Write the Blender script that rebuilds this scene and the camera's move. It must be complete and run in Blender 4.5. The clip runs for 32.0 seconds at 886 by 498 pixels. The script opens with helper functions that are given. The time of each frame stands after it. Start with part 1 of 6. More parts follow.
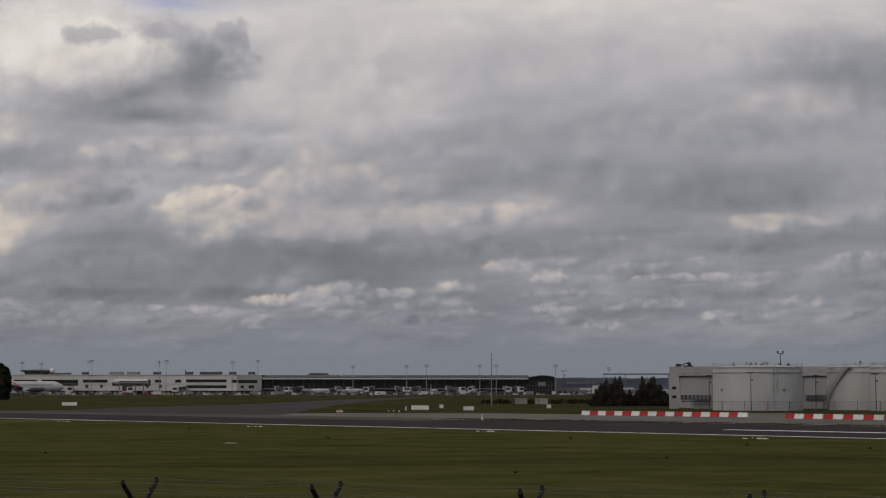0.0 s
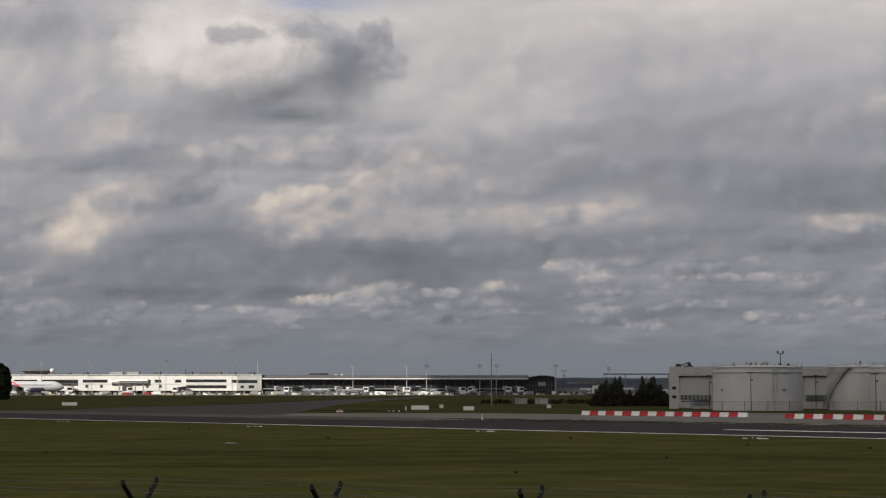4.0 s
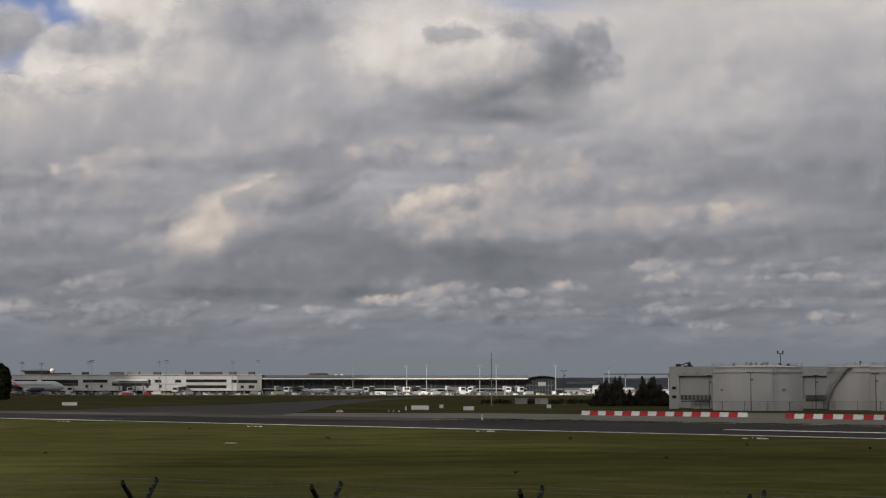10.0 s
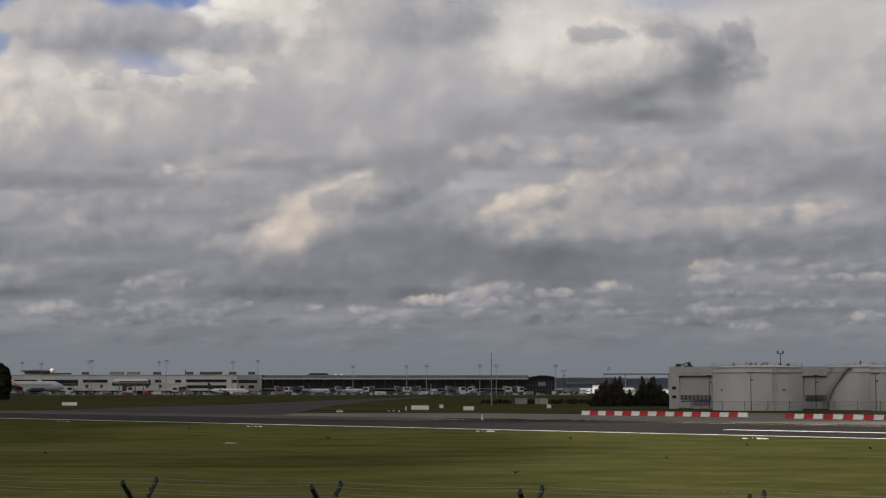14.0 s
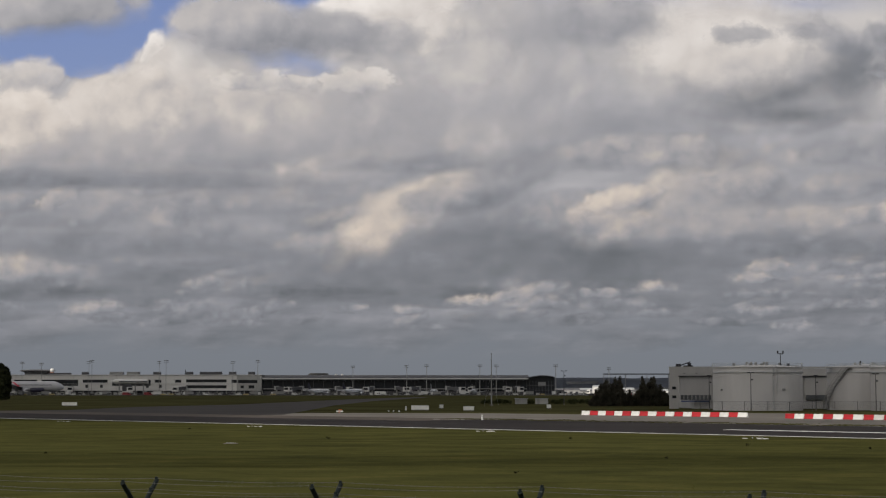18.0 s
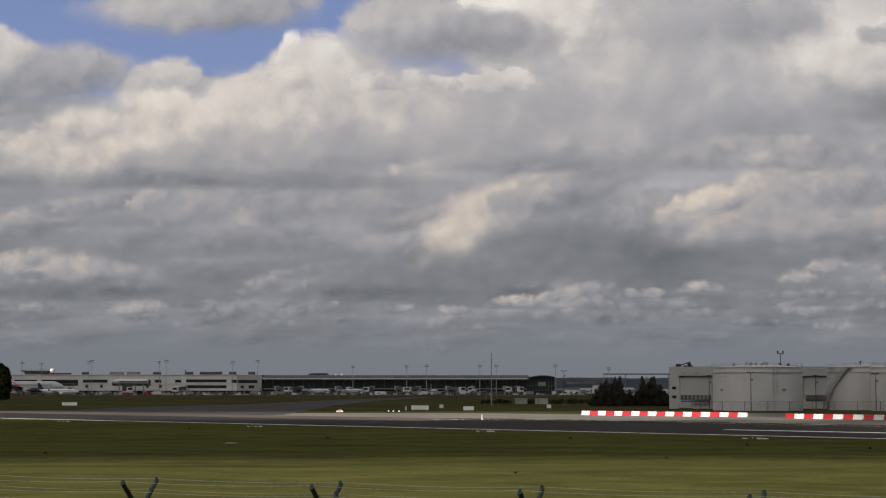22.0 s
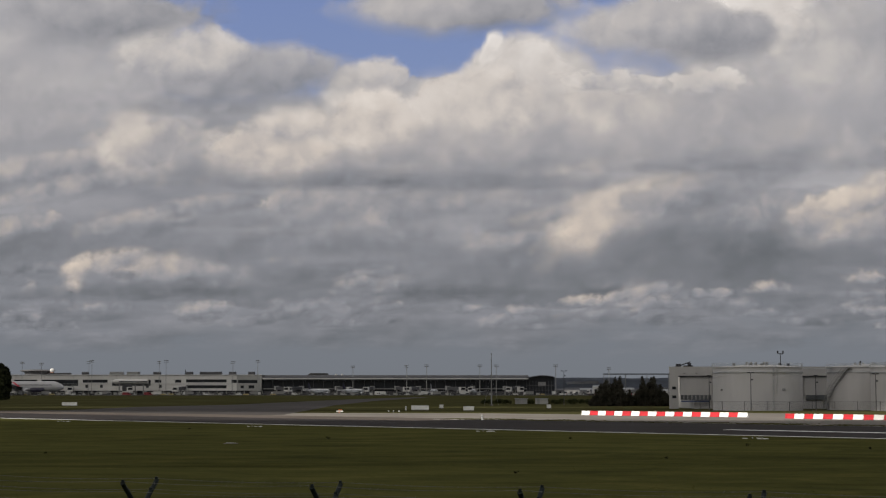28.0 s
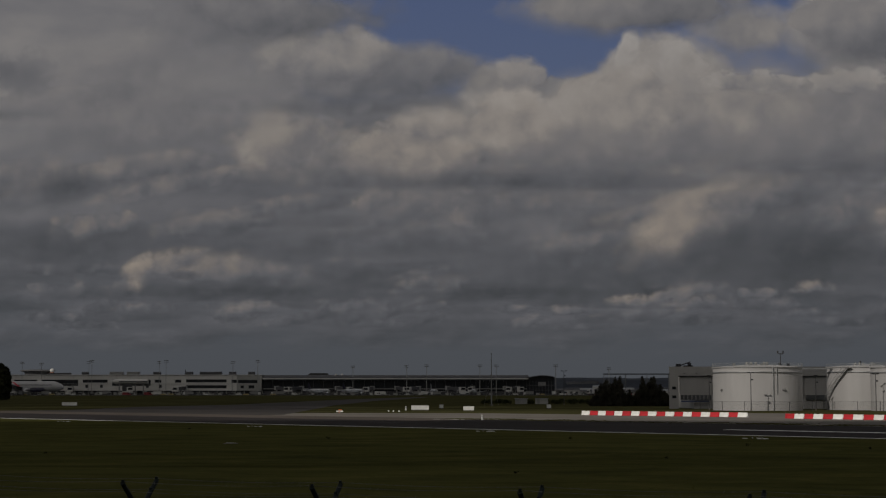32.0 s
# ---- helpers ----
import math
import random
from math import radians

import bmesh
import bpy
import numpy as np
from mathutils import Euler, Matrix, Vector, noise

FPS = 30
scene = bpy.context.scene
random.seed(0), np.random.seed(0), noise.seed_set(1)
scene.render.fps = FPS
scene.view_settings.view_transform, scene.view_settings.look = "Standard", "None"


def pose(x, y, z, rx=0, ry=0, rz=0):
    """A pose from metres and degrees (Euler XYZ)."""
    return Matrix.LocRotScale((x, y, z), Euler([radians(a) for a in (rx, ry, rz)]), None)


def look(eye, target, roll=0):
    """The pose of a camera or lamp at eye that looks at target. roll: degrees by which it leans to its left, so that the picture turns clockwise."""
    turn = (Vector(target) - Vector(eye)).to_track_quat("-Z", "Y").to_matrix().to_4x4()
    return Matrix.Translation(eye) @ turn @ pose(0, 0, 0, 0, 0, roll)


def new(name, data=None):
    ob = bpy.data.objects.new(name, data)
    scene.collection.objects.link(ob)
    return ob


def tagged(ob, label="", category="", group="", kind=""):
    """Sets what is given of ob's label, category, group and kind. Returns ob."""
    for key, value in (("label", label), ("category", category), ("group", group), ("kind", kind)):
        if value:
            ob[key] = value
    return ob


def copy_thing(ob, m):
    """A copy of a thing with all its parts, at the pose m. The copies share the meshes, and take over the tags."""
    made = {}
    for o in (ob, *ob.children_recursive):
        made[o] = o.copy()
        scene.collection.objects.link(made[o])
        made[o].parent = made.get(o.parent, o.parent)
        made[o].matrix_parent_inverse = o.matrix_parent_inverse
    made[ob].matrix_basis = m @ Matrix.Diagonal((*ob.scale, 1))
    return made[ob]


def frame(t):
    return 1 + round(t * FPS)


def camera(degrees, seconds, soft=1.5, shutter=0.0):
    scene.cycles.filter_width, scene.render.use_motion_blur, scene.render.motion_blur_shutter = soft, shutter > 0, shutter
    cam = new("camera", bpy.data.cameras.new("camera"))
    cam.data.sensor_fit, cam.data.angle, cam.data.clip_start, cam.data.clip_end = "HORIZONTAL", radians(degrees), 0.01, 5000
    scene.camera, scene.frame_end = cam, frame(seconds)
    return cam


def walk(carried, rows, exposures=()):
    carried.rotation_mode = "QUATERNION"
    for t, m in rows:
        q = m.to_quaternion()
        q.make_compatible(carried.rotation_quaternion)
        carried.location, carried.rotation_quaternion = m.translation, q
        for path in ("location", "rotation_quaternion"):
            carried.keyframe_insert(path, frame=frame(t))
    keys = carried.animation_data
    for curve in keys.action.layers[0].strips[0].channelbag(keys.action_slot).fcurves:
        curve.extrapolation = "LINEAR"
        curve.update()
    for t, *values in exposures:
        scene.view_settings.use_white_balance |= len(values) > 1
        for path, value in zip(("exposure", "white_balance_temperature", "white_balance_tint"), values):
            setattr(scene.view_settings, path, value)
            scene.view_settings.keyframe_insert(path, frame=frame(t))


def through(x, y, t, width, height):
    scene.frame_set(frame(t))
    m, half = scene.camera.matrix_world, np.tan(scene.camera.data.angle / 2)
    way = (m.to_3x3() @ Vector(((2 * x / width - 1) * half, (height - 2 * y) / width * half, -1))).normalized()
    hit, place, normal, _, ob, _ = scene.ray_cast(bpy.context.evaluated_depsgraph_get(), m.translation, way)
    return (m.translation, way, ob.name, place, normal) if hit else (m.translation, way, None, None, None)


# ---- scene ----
cam = camera(29.3, 32.0, soft=1.2)
VIEW = pose(0, 0, 4.7, 94.75, 0, 0)
walk(cam, [(0.0, VIEW), (32.0, VIEW)],
     exposures=[(0.0, 0.37), (3.0, 0.34), (6.0, 0.30), (25.0, 0.28), (28.0, 0.23), (30.2, 0.23), (30.6, 0.1), (31.0, -0.34), (31.5, -0.77), (32.0, -1.2)])

# ---- world, sun ----
SUN_TO = Vector((-0.60, -0.80, 0.0)).normalized() * math.cos(radians(31)) + Vector((0, 0, math.sin(radians(31))))


def make_world():
    w = bpy.data.worlds.new("sky")
    scene.world = w
    w.use_nodes = True
    nt = w.node_tree
    bg = nt.nodes["Background"]
    sky = nt.nodes.new("ShaderNodeTexSky")
    sky.sky_type, sky.sun_disc = "NISHITA", False
    sky.sun_elevation, sky.sun_rotation = radians(31), math.atan2(SUN_TO.x, SUN_TO.y)
    co = nt.nodes.new("ShaderNodeTexCoord")
    no = nt.nodes.new("ShaderNodeTexNoise")
    no.inputs["Scale"].default_value, no.inputs["Detail"].default_value = 2.5, 6
    ramp = nt.nodes.new("ShaderNodeValToRGB")
    ramp.color_ramp.elements[0].position, ramp.color_ramp.elements[1].position = 0.3, 0.7
    ramp.color_ramp.elements[0].color = (2.05, 2.15, 2.5, 1)
    ramp.color_ramp.elements[1].color = (4.85, 4.9, 5.2, 1)
    mix = nt.nodes.new("ShaderNodeMix")
    mix.data_type = "RGBA"
    mix.inputs[0].default_value = 0.78
    nt.links.new(co.outputs["Generated"], no.inputs["Vector"])
    nt.links.new(no.outputs["Fac"], ramp.inputs["Fac"])
    nt.links.new(sky.outputs[0], mix.inputs[6])
    nt.links.new(ramp.outputs[0], mix.inputs[7])
    nt.links.new(mix.outputs[2], bg.inputs["Color"])
    bg.inputs["Strength"].default_value = 0.064


make_world()
sun_data = bpy.data.lights.new("sun", "SUN")
sun_data.energy, sun_data.angle, sun_data.color = 5.0, radians(0.55), (1.0, 0.935, 0.83)
sun = new("sun", sun_data)
sun.matrix_world = look(SUN_TO * 100, (0, 0, 0))


# ---- mesh helpers ----
def box(bm, x0, x1, y0, y1, z0, z1):
    v = [bm.verts.new(p) for p in ((x0, y0, z0), (x1, y0, z0), (x1, y1, z0), (x0, y1, z0),
                                   (x0, y0, z1), (x1, y0, z1), (x1, y1, z1), (x0, y1, z1))]
    for f in ((0, 3, 2, 1), (4, 5, 6, 7), (0, 1, 5, 4), (1, 2, 6, 5), (2, 3, 7, 6), (3, 0, 4, 7)):
        bm.faces.new([v[i] for i in f])
    return v


def rod(bm, a, b, r0, r1=None, n=8):
    a, b = Vector(a), Vector(b)
    r1 = r0 if r1 is None else r1
    q = (b - a).to_track_quat("Z", "Y")
    rings = []
    for p, r in ((a, r0), (b, r1)):
        rings.append([bm.verts.new(p + q @ Vector((r * math.cos(2 * math.pi * i / n), r * math.sin(2 * math.pi * i / n), 0))) for i in range(n)])
    for i in range(n):
        j = (i + 1) % n
        bm.faces.new((rings[0][i], rings[0][j], rings[1][j], rings[1][i]))
    bm.faces.new(rings[0][::-1])
    bm.faces.new(rings[1])


def loft(bm, rings, cap=True, closed=True):
    """Skin a row of rings (lists of points of one length)."""
    vs = [[bm.verts.new(p) for p in ring] for ring in rings]
    n = len(vs[0])
    for a, b in zip(vs, vs[1:]):
        for i in range(n if closed else n - 1):
            j = (i + 1) % n
            bm.faces.new((a[i], a[j], b[j], b[i]))
    if cap and closed:
        bm.faces.new(vs[0][::-1])
        bm.faces.new(vs[-1])


def slab(bm, pts, z0, z1):
    """A flat polygon (x, y) with thickness."""
    lo = [bm.verts.new((x, y, z0)) for x, y in pts]
    hi = [bm.verts.new((x, y, z1)) for x, y in pts]
    bm.faces.new(hi)
    bm.faces.new(lo[::-1])
    n = len(pts)
    for i in range(n):
        j = (i + 1) % n
        bm.faces.new((lo[i], lo[j], hi[j], hi[i]))


def mesh_of(name, bm, material, smooth=False):
    bmesh.ops.recalc_face_normals(bm, faces=bm.faces)
    me = bpy.data.meshes.new(name)
    bm.to_mesh(me)
    bm.free()
    me.materials.append(material)
    if smooth:
        for p in me.polygons:
            p.use_smooth = True
        me.set_sharp_from_angle(angle=radians(40))
    return me


def part(name, bm, material, parent, label="", smooth=False):
    ob = new(name, mesh_of(name, bm, material, smooth))
    ob.parent = parent
    if label:
        tagged(ob, label)
    return ob


def thing(name, label, category, m=None, group="", kind=""):
    ob = new(name)
    ob.empty_display_size = 0.5
    if m is not None:
        ob.matrix_world = m
    return tagged(ob, label, category, group, kind)


def boxes(*bs):
    bm = bmesh.new()
    for b in bs:
        box(bm, *b)
    return bm


def rods(*rs):
    bm = bmesh.new()
    for r in rs:
        rod(bm, *r)
    return bm


# ---- materials ----
def mat(name, colour, rough=0.7, metal=0.0, vary=0.15, scale=1.0, bump=0.0, stretch=(1, 1, 1), colour2=None, spread=0.0, fine=18.0, space="Object", gloss=0.5):
    """A surface with variation at two scales and a fine relief."""
    m = bpy.data.materials.new(name)
    m.use_nodes = True
    nt = m.node_tree
    b = nt.nodes["Principled BSDF"]
    b.inputs["Metallic"].default_value, b.inputs["Specular IOR Level"].default_value = metal, gloss
    co = nt.nodes.new("ShaderNodeTexCoord")
    mp = nt.nodes.new("ShaderNodeMapping")
    mp.inputs["Scale"].default_value = [scale * s for s in stretch]
    nt.links.new(co.outputs[space], mp.inputs["Vector"])
    n1 = nt.nodes.new("ShaderNodeTexNoise")
    n1.inputs["Scale"].default_value, n1.inputs["Detail"].default_value = 1.0, 5
    n2 = nt.nodes.new("ShaderNodeTexNoise")
    n2.inputs["Scale"].default_value, n2.inputs["Detail"].default_value = fine, 4
    for n in (n1, n2):
        nt.links.new(mp.outputs[0], n.inputs["Vector"])
    add = nt.nodes.new("ShaderNodeMath")
    add.operation = "MULTIPLY_ADD"
    add.inputs[1].default_value = 0.35
    nt.links.new(n2.outputs["Fac"], add.inputs[0])
    nt.links.new(n1.outputs["Fac"], add.inputs[2])
    ramp = nt.nodes.new("ShaderNodeValToRGB")
    c2 = colour2 or tuple(c * (1 - vary) for c in colour)
    hi = tuple(min(1, c * (1 + vary * 0.6)) for c in colour)
    ramp.color_ramp.elements[0].position, ramp.color_ramp.elements[1].position = 0.5, 0.85
    ramp.color_ramp.elements[0].color, ramp.color_ramp.elements[1].color = (*c2, 1), (*hi, 1)
    nt.links.new(add.outputs[0], ramp.inputs["Fac"])
    out = ramp.outputs[0]
    if spread:
        info = nt.nodes.new("ShaderNodeObjectInfo")
        hsv = nt.nodes.new("ShaderNodeHueSaturation")
        mr = nt.nodes.new("ShaderNodeMapRange")
        mr.inputs[3].default_value, mr.inputs[4].default_value = 1 - spread, 1 + spread
        nt.links.new(info.outputs["Random"], mr.inputs[0])
        nt.links.new(mr.outputs[0], hsv.inputs["Value"])
        nt.links.new(out, hsv.inputs["Color"])
        out = hsv.outputs[0]
    nt.links.new(out, b.inputs["Base Color"])
    rr = nt.nodes.new("ShaderNodeMapRange")
    rr.inputs[3].default_value, rr.inputs[4].default_value = max(0.02, rough - 0.12), min(1, rough + 0.12)
    nt.links.new(n1.outputs["Fac"], rr.inputs[0])
    nt.links.new(rr.outputs[0], b.inputs["Roughness"])
    if bump:
        bp = nt.nodes.new("ShaderNodeBump")
        bp.inputs["Strength"].default_value, bp.inputs["Distance"].default_value = 0.6, bump
        nt.links.new(n2.outputs["Fac"], bp.inputs["Height"])
        nt.links.new(bp.outputs[0], b.inputs["Normal"])
    return m


WHITE_PAINT = mat("white_paint", (0.56, 0.56, 0.55), 0.45, vary=0.1, scale=0.4)
WALL_WHITE = mat("white_cladding", (0.55, 0.54, 0.525), 0.7, vary=0.1, scale=0.05, bump=0.01)
GREY_PANEL = mat("grey_panel", (0.21, 0.21, 0.21), 0.6, vary=0.15, scale=0.1)
GREY_LIGHT = mat("light_grey_panel", (0.31, 0.31, 0.30), 0.6, vary=0.12, scale=0.1)
DARK_ROOF = mat("dark_roofing", (0.075, 0.075, 0.082), 0.8, vary=0.2, scale=0.1)
GREY_ROOF = mat("grey_roofing", (0.30, 0.31, 0.32), 0.5, vary=0.15, scale=0.06)
GLASS_DARK = mat("dark_glazing", (0.022, 0.024, 0.028), 0.2, vary=0.2, scale=0.2, gloss=0.22)
DARK_METAL = mat("dark_metal", (0.06, 0.06, 0.065), 0.5, 0.6, vary=0.2, scale=0.8)
STEEL = mat("galvanised_steel", (0.5, 0.51, 0.52), 0.45, 0.7, vary=0.15, scale=0.8)
RUBBER = mat("black_rubber", (0.02, 0.02, 0.02), 0.85, vary=0.2, scale=2)
RED_PAINT = mat("red_plastic", (0.47, 0.016, 0.026), 0.55, vary=0.2, scale=0.9, spread=0.12, bump=0.004)
BARRIER_WHITE = mat("white_plastic", (0.76, 0.76, 0.74), 0.55, vary=0.15, scale=0.9, spread=0.06, bump=0.004)
TANK_WHITE = mat("tank_white_paint", (0.475, 0.463, 0.467), 0.55, vary=0.10, scale=0.12, stretch=(1, 1, 0.25), fine=5.0)
HANGAR_GREY = mat("hangar_cladding", (0.385, 0.374, 0.37), 0.7, vary=0.10, scale=0.15, stretch=(1, 1, 0.3), fine=6.0)
# hangar glazing, a paler grey than the dark window bands
HANGAR_GLASS = mat("grey_glazing", (0.095, 0.10, 0.105), 0.35, vary=0.25, scale=0.5, gloss=0.3)
CONCRETE = mat("concrete", (0.165, 0.151, 0.137), 0.9, vary=0.22, scale=0.06, bump=0.01, gloss=0.1)
ASPHALT = mat("runway_asphalt", (0.032, 0.028, 0.0285), 0.9, vary=0.3, scale=0.05, bump=0.008, gloss=0.06)
ASPHALT_OLD = mat("worn_asphalt", (0.052, 0.047, 0.046), 0.9, vary=0.25, scale=0.04, bump=0.008, gloss=0.08)
LINE_WHITE = mat("road_marking_white", (0.78, 0.78, 0.76), 0.6, vary=0.25, scale=0.3)
FENCE_GREEN = mat("fence_green_coating", (0.006, 0.011, 0.011), 0.6, vary=0.3, scale=4, gloss=0.25)
WIRE = mat("fence_wire", (0.11, 0.11, 0.105), 0.6, 0.0, vary=0.3, scale=3)


# ---- sky: a clear backdrop and rows of drifting cloud in front of it ----
DRIFT = 50.0


def emissive(nt, colour):
    em, out = nt.nodes.new("ShaderNodeEmission"), nt.nodes.new("ShaderNodeOutputMaterial")
    nt.links.new(colour, em.inputs[0])
    em.inputs[1].default_value = 0.81
    return em, out


def make_backdrop_sky():
    m = bpy.data.materials.new("clear_sky")
    m.use_nodes = True
    m.cycles.emission_sampling = "NONE"
    nt = m.node_tree
    nt.nodes.clear()
    co, sep, mr, ramp = (nt.nodes.new(n) for n in ("ShaderNodeTexCoord", "ShaderNodeSeparateXYZ", "ShaderNodeMapRange", "ShaderNodeValToRGB"))
    nt.links.new(co.outputs["Object"], sep.inputs[0])
    nt.links.new(sep.outputs[2], mr.inputs[0])
    mr.inputs[1].default_value, mr.inputs[2].default_value = 0, 1130
    nt.links.new(mr.outputs[0], ramp.inputs[0])
    r = ramp.color_ramp
    r.elements[0].position, r.elements[0].color = 0.0, (0.180, 0.196, 0.222, 1)
    r.elements[1].position, r.elements[1].color = 1.0, (0.195, 0.265, 0.49, 1)
    for pos, c in ((0.14, (0.192, 0.209, 0.237, 1)), (0.30, (0.235, 0.265, 0.30, 1)), (0.6, (0.24, 0.31, 0.50, 1))):
        r.elements.new(pos).color = c
    em, out = emissive(nt, ramp.outputs[0])
    nt.links.new(em.outputs[0], out.inputs[0])
    me = bpy.data.meshes.new("backdrop_sky")
    me.from_pydata([(-1700, 4850, -5), (1700, 4850, -5), (1700, 4850, 1200), (-1700, 4850, 1200)], [], [(0, 1, 2, 3)])
    me.materials.append(m)
    tagged(new("backdrop_sky", me), "pale blue sky, hazy grey towards the horizon", "sky", kind="structure")


make_backdrop_sky()

CLOUD_RAMP = ((0.30, (0.083, 0.089, 0.099)), (0.43, (0.152, 0.161, 0.177)), (0.55, (0.254, 0.259, 0.285)), (0.68, (0.420, 0.410, 0.430)),
              (0.80, (0.622, 0.584, 0.560)), (1.0, (0.86, 0.82, 0.79)))
HORIZON, FOCUS, TILT = 690.0, 2999.0, radians(4.75)


class Nodes:
    """Short ways to write a node tree."""

    def __init__(self, name):
        self.m = bpy.data.materials.new(name)
        self.m.use_nodes = True
        self.m.cycles.emission_sampling = "NONE"
        self.nt = self.m.node_tree
        self.nt.nodes.clear()
        self.N, self.L = self.nt.nodes.new, self.nt.links.new

    def put(self, node, values):
        for i, v in enumerate(values):
            if isinstance(v, (int, float, tuple)):
                node.inputs[i].default_value = v
            else:
                self.L(v, node.inputs[i])

    def num(self, op, a, b=0.0, c=0.0):
        n = self.N("ShaderNodeMath")
        n.operation = op
        self.put(n, (a, b, c))
        return n.outputs[0]

    def vec(self, op, a, b=(0, 0, 0), c=(0, 0, 0)):
        n = self.N("ShaderNodeVectorMath")
        n.operation = op
        self.put(n, (a, b, c))
        return n.outputs[1] if op in ("LENGTH", "DOT_PRODUCT") else n.outputs[0]

    def scaled(self, v, k):
        n = self.N("ShaderNodeVectorMath")
        n.operation = "SCALE"
        self.L(v, n.inputs[0])
        if isinstance(k, (int, float)):
            n.inputs["Scale"].default_value = k
        else:
            self.L(k, n.inputs["Scale"])
        return n.outputs[0]

    def fbm(self, v, scale, detail, rough=0.5, out=0):
        n = self.N("ShaderNodeTexNoise")
        n.inputs["Scale"].default_value, n.inputs["Detail"].default_value, n.inputs["Roughness"].default_value = scale, detail, rough
        self.L(v, n.inputs["Vector"])
        return n.outputs[out]

    def puffs(self, v, scale):
        n = self.N("ShaderNodeTexVoronoi")
        n.feature = "SMOOTH_F1"
        n.inputs["Scale"].default_value, n.inputs["Smoothness"].default_value = scale, 0.5
        self.L(v, n.inputs["Vector"])
        return n.outputs["Distance"]

    def step(self, v, a, b, c=0.0, d=1.0):
        n = self.N("ShaderNodeMapRange")
        n.interpolation_type = "SMOOTHSTEP"
        self.put(n, (v, a, b, c, d))
        return n.outputs[0]

    def uv(self, name):
        n = self.N("ShaderNodeUVMap")
        n.uv_map = name
        s = self.N("ShaderNodeSeparateXYZ")
        self.L(n.outputs[0], s.inputs[0])
        return n.outputs[0], s.outputs[0], s.outputs[1]

    def glow(self, light, alpha, warm=None):
        """Cloud colour of that lightness, of that density."""
        ramp = self.N("ShaderNodeValToRGB")
        r = ramp.color_ramp
        while len(r.elements) < len(CLOUD_RAMP):
            r.elements.new(0.5)
        for e, (pos, c) in zip(r.elements, CLOUD_RAMP):
            e.position, e.color = pos, (*c, 1)
        self.L(light, ramp.inputs[0])
        colour = ramp.outputs[0]
        if warm is not None:
            n = self.N("ShaderNodeMix")
            n.data_type = "RGBA"
            self.L(self.num("MULTIPLY", warm, self.step(light, 0.56, 0.74)), n.inputs[0])
            n.inputs[6].default_value, n.inputs[7].default_value = (1, 1, 1, 1), (1.07, 0.985, 0.885, 1)
            colour = self.vec("MULTIPLY", colour, n.outputs[2])
        em, out = emissive(self.nt, colour)
        clear, mix = self.N("ShaderNodeBsdfTransparent"), self.N("ShaderNodeMixShader")
        self.L(alpha, mix.inputs[0])
        self.L(clear.outputs[0], mix.inputs[1])
        self.L(em.outputs[0], mix.inputs[2])
        self.L(mix.outputs[0], out.inputs[0])
        return self.m


def bank_material(level, size, cover, gaps, seed, low, high, contrast, fall):
    """A layer of soft grey cloud in long bars, with faint heads and shaded bases; clear in its gaps."""
    k = Nodes("layered_cloud")
    num, vec, fbm, step = k.num, k.vec, k.fbm, k.step
    p, _, up = k.uv("bank")
    place = vec("MULTIPLY_ADD", p, (0.42 / size, 1.0 / size, 0), (seed * 9.7, seed * 3.1, seed * 5.3))
    w1 = vec("SUBTRACT", fbm(place, 1.3, 2, 0.5, 1), (0.5, 0.5, 0.5))
    warped = vec("MULTIPLY_ADD", w1, (0.35, 0.22, 0), place)
    body = fbm(warped, 1.0, 5, 0.48)
    above = fbm(vec("ADD", warped, (-0.10, 0.24, 0)), 1.0, 3, 0.45)
    near = fbm(vec("ADD", warped, (-0.05, 0.06, 0)), 1.6, 6, 0.52)
    here = fbm(warped, 1.6, 6, 0.52)
    bars = fbm(vec("MULTIPLY", warped, (0.30, 1.5, 1)), 1.0, 3, 0.5)
    light = num("MULTIPLY", num("SUBTRACT", body, above), 0.34)
    light = num("MULTIPLY_ADD", num("SUBTRACT", here, near), 0.22, light)
    light = num("MULTIPLY_ADD", num("SUBTRACT", bars, 0.5), 0.26, light)
    light = num("MULTIPLY", light, contrast)
    mid, half = (low + high) / 2, (high - low) / 2
    t = num("MULTIPLY_ADD", up, 1 / half, -mid / half)
    tw = num("MULTIPLY_ADD", num("SUBTRACT", bars, 0.5), 1.5, num("MULTIPLY_ADD", num("SUBTRACT", body, 0.5), 1.0, t))
    thick = num("MULTIPLY_ADD", num("POWER", num("ABSOLUTE", tw), 3.0), -1.2, cover)
    thick = num("MULTIPLY_ADD", num("SUBTRACT", body, 0.5), 1.1, thick)
    light = num("MULTIPLY_ADD", t, fall, light)
    q = vec("MULTIPLY_ADD", vec("SUBTRACT", fbm(p, 1.6, 4, 0.55, 1), (0.5, 0.5, 0.5)), (0.9, 0.7, 0), p)
    for x, y, rx, ry in gaps:
        far = vec("LENGTH", vec("MULTIPLY_ADD", q, (1 / rx, 1 / ry, 0), (-x / rx, -y / ry, 0)))
        thick = num("MULTIPLY_ADD", step(far, 1.25, 0.85), -4.0, thick)
    light = num("ADD", light, level)
    ends = num("MULTIPLY", step(t, -1.0, -0.3), step(t, 1.0, 0.7))
    return k.glow(light, num("MULTIPLY", step(thick, 0.0, 0.9), ends))


